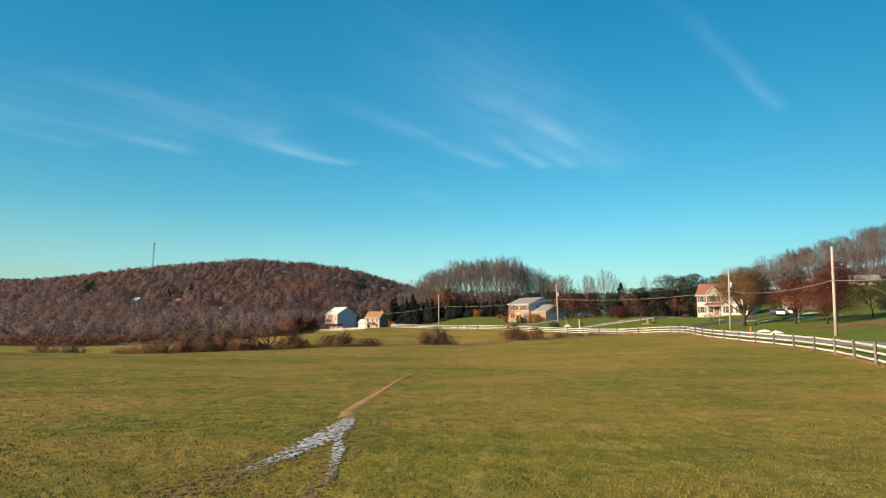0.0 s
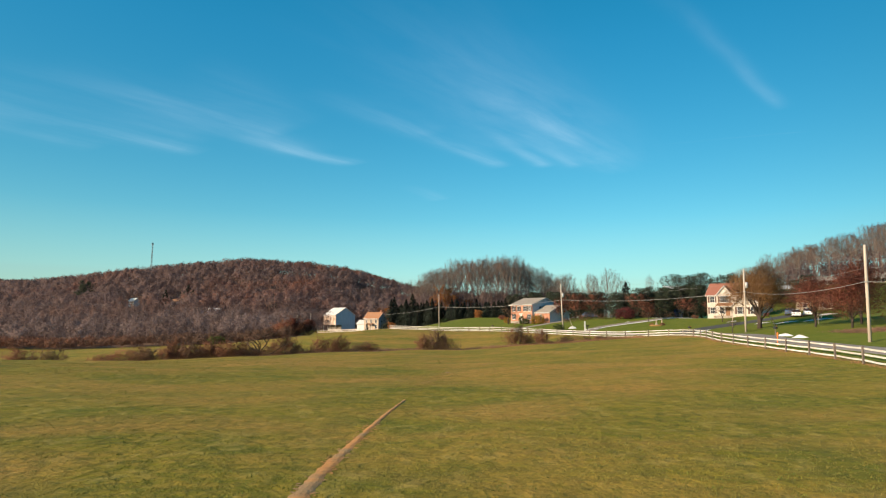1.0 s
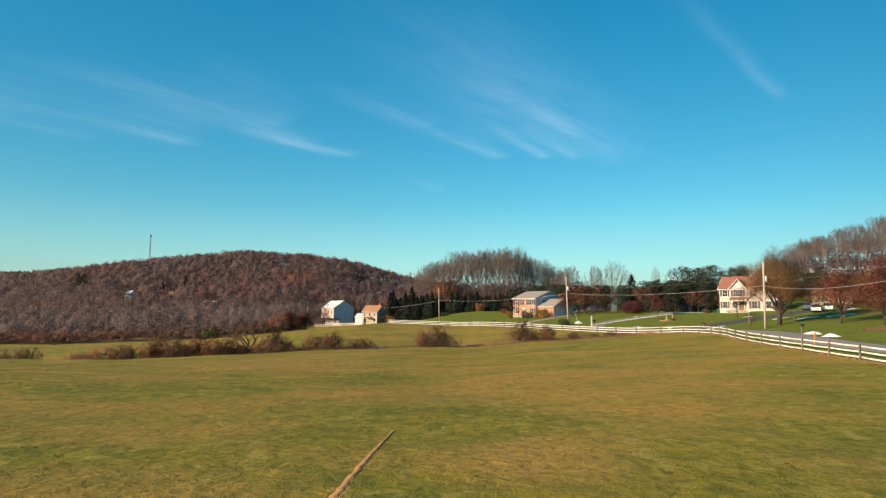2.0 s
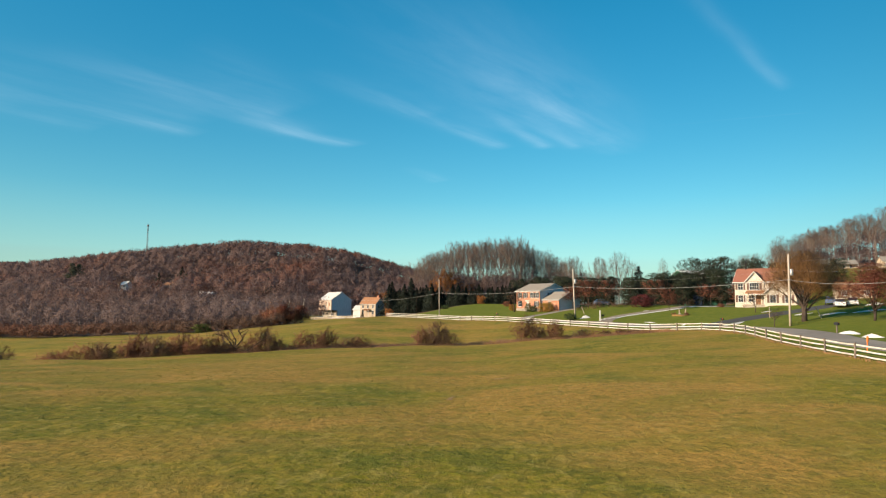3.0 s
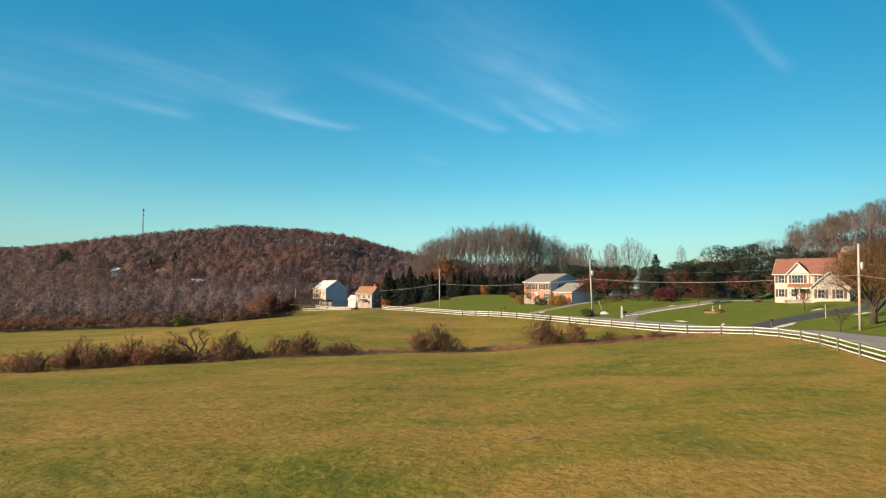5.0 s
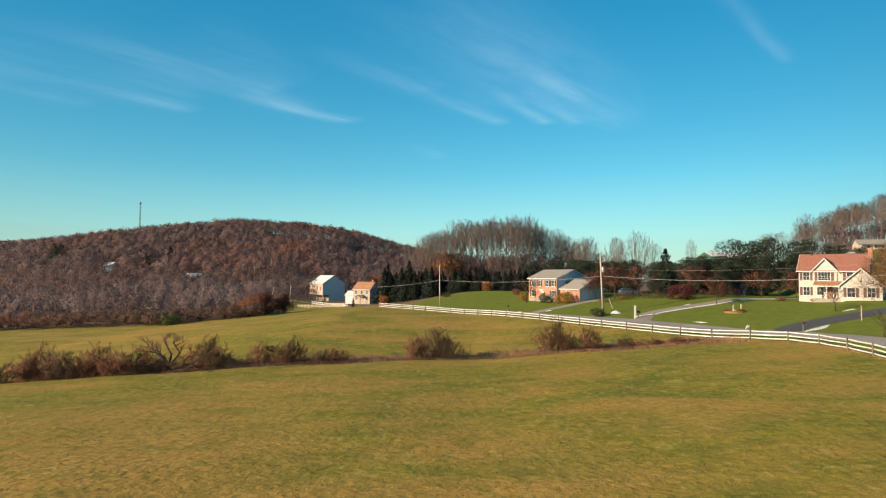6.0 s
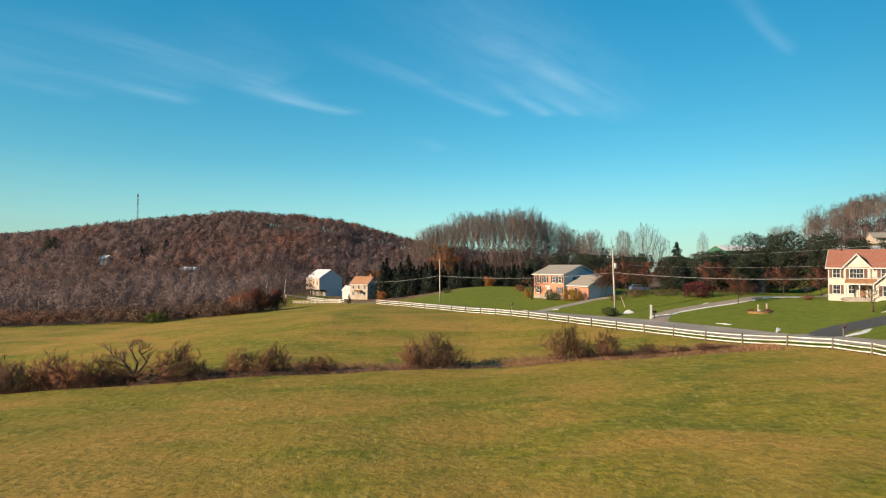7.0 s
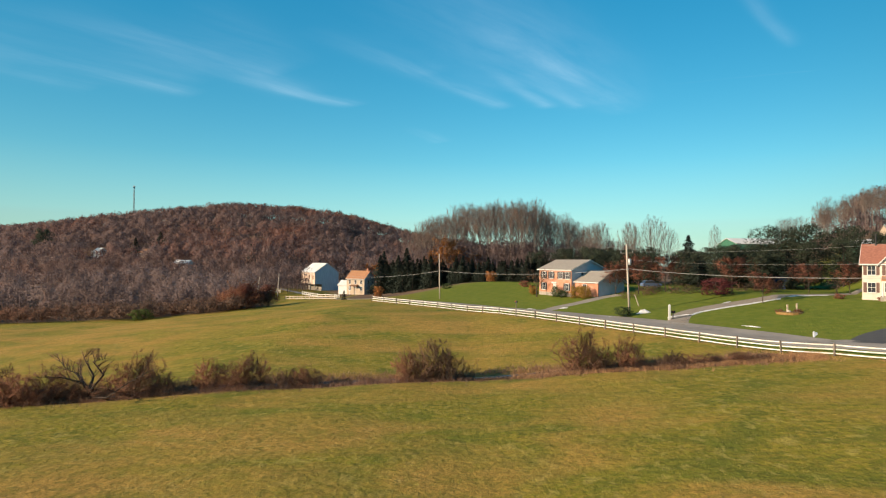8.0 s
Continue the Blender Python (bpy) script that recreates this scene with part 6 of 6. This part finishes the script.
shed(83.0, 160, (0.9, -0.43), 7.6, 4, 2.3, 3.7, "farm_wall", "orange_shingle", "tan garden shed with brown door and shutters")
shed(66.6, 199, (0.9, -0.43), 2.2, 2.2, 1.9, 2.7, "shaded_shed", "shaded_shed", "small shed under the pines, its dark blue shade put into the colour", windows=False)
g = shed(108.7, 238, (0.97, -0.25), 15, 10, 5.4, 6.9, "green_wall", "white_metal", "green metal farm shed with white roof", windows=False)
# the wall is closed: a black panel gives the shade of an open front
part("door", Shape().box(0.8, -0.06, 0, 13, -0.003, 4.6).mesh("door", M["black"]), g, "black panel painted for the shade inside the open shed")
shed(88.6, 266, (0.998, 0.05), 16.5, 14, 12.7, 14.7, "green_wall", "white_metal", "green metal barn with white roof behind pines", windows=False)


def far_house(x, y, ex, w, d, h, wall, roof, label, z=None):
    m = frame_of(x, y, ex, gz(x, y) + 0.05 if z is None else z)
    o = thing("house", m, label, "house")
    gable_block(o, 0, w, 0, d, h, h + 2.2, M[wall], M[roof], over=0.3, trim=False, base=-2.5)
    n = int(w / 2.6)
    for fl_z in ([0.9] if h < 4 else [0.9, 3.6]):
        for k in range(n):
            window(o, "front", 0.8 + k * (w - 1.6) / n, fl_z, 0.9, 1.3, 0, None)
    part("porch_roof", Shape().prism([(-2.2, 2.5), (-2.2, 2.65), (-0.02, 3.0), (-0.02, 2.85)], 0.2, w - 0.2).mesh("porch_roof", M[roof]), o)
    for k in range(4):
        a = 0.4 + k * (w - 1.0) / 3
        part("column", Shape().box(a, -2.1, -2.5, a + 0.15, -1.95, 2.5).mesh("column", M["white_paint"]), o)


far_house(176, 322, (0.95, -0.3), 15, 9, 2.8, "farm_wall", "grey_shingle", "long pale house with a porch on the hillside")
far_house(190, 300, (0.95, -0.3), 12, 8, 3.0, "farm_wall", "grey_shingle", "low cream house on the hillside")
far_house(-288, 508, (0.9, -0.4), 7, 6, 3.2, "white_paint", "white_metal", "white house half hidden among bare trees on the hill", gz(-288, 508) + 2.3)
far_house(-250, 505, (0.9, -0.4), 8, 7, 3.4, "farm_wall", "orange_shingle", "small tan house among bare trees on the hill", gz(-250, 505) + 2.3)
far_house(-190, 437, (0.95, -0.3), 12, 7, 2.5, "white_paint", "white_metal", "long low white building in the valley brush", gz(-190, 437) + 2.3)
place_tree("pine_tree", PINE[1], -318, 494, "broad dark evergreen standing among the bare hillside trees", turn=10, size=1.15, tall=1.55)
for x, y, s in ((-242, 520, 1.5), (-236, 516, 1.2), (-262, 520, 1.1), (-140, 440, 1.2), (-152, 446, 0.9)):
    place_tree("spruce_tree", SPRUCE[2], x, y, "dark evergreen standing among the bare hillside trees", turn=x, size=s)


# ---- lattice tower on the hill ----
def tower(x, y, z0, z1):
    t = thing("radio_tower", pose(x, y, z0), "slim grey lattice radio tower on the hilltop", "tower")
    h = z1 - z0
    corners = [(1.5 * math.cos(a), 1.5 * math.sin(a)) for a in (0.5, 2.6, 4.7)]
    for cx, cy in corners:
        part("leg", Shape().tube([(cx, cy, -3), (cx * 0.45, cy * 0.45, h)], 0.3, 5).mesh("leg", M["tower_steel"]), t)
    n = 14
    for k in range(n):
        f0, f1 = k / n, (k + 1) / n
        for i in range(3):
            a, b = corners[i], corners[(i + 1) % 3]
            s0, s1 = 1 - 0.55 * f0, 1 - 0.55 * f1
            part("brace", Shape().tube([(a[0] * s0, a[1] * s0, h * f0), (b[0] * s1, b[1] * s1, h * f1)], 0.13, 4, False).mesh("brace", M["tower_steel"]), t)
    for k in range(3):
        a = 2.1 * k
        part("antenna", Shape().box(math.cos(a) * 1.3 - 0.25, math.sin(a) * 1.3 - 0.25, h - 3, math.cos(a) * 1.3 + 0.25, math.sin(a) * 1.3 + 0.25, h).mesh("antenna", M["white_paint"]), t)
    part("antenna", Shape().tube([(0, 0, h - 2), (0, 0, h + 1.5)], 0.25, 5).mesh("antenna", M["tower_steel"]), t)


tower(-484, 900, gz(-484, 900), 117)


# ---- paddock fences at the farm ----
def board_fence(line, rails, height_m, label, mat, gap=2.6):
    pts = resample(line, gap, 0)
    f = thing("paddock_fence", pose(0, 0, 0), label, "fence", "farm fences")
    pm = Shape().box(-0.08, -0.08, -0.4, 0.08, 0.08, height_m + 0.1).mesh("post", M[mat])
    tops = [Vector((x, y, gz(x, y))) for x, y in pts]
    for q in tops:
        part("post", pm, f).matrix_local = Matrix.Translation(q)
    for a, b in zip(tops, tops[1:]):
        for k in range(rails):
            h = height_m * (k + 0.6) / rails
            part("rail", Shape().add([a + Vector((0, 0, h - 0.1)), b + Vector((0, 0, h - 0.1)), b + Vector((0, 0, h + 0.1)), a + Vector((0, 0, h + 0.1)),
                                      a + Vector((0, 0.05, h - 0.1)), b + Vector((0, 0.05, h - 0.1)), b + Vector((0, 0.05, h + 0.1)), a + Vector((0, 0.05, h + 0.1))],
                                     [(0, 1, 2, 3), (7, 6, 5, 4), (3, 2, 6, 7), (0, 4, 5, 1)]).mesh("rail", M[mat]), f)


board_fence([(-43, 258), (-52, 266), (-62, 282)], 2, 1.2, "white board paddock fence below the barn", "white_rail")
board_fence([(-40, 240), (-50, 250), (-62, 262)], 2, 1.1, "grey wooden paddock fence below the barn", "pole_wood")
board_fence([(-76, 300), (-82, 306), (-90, 318)], 3, 1.2, "white board fence beside the barn", "white_rail")
for x, y, ln in ((-72, 262, 7), (-69, 275, 3)):
    o = thing("utility_pole", pose(x, y, gz(x, y), 0, ln, 0), "old leaning wooden pole by the farm", "utility pole")
    part("pole", Shape().tube([(0, 0, -0.5), (0, 0, 8.5)], [0.2, 0.14], 8).mesh("pole", M["pole_wood"]), o)
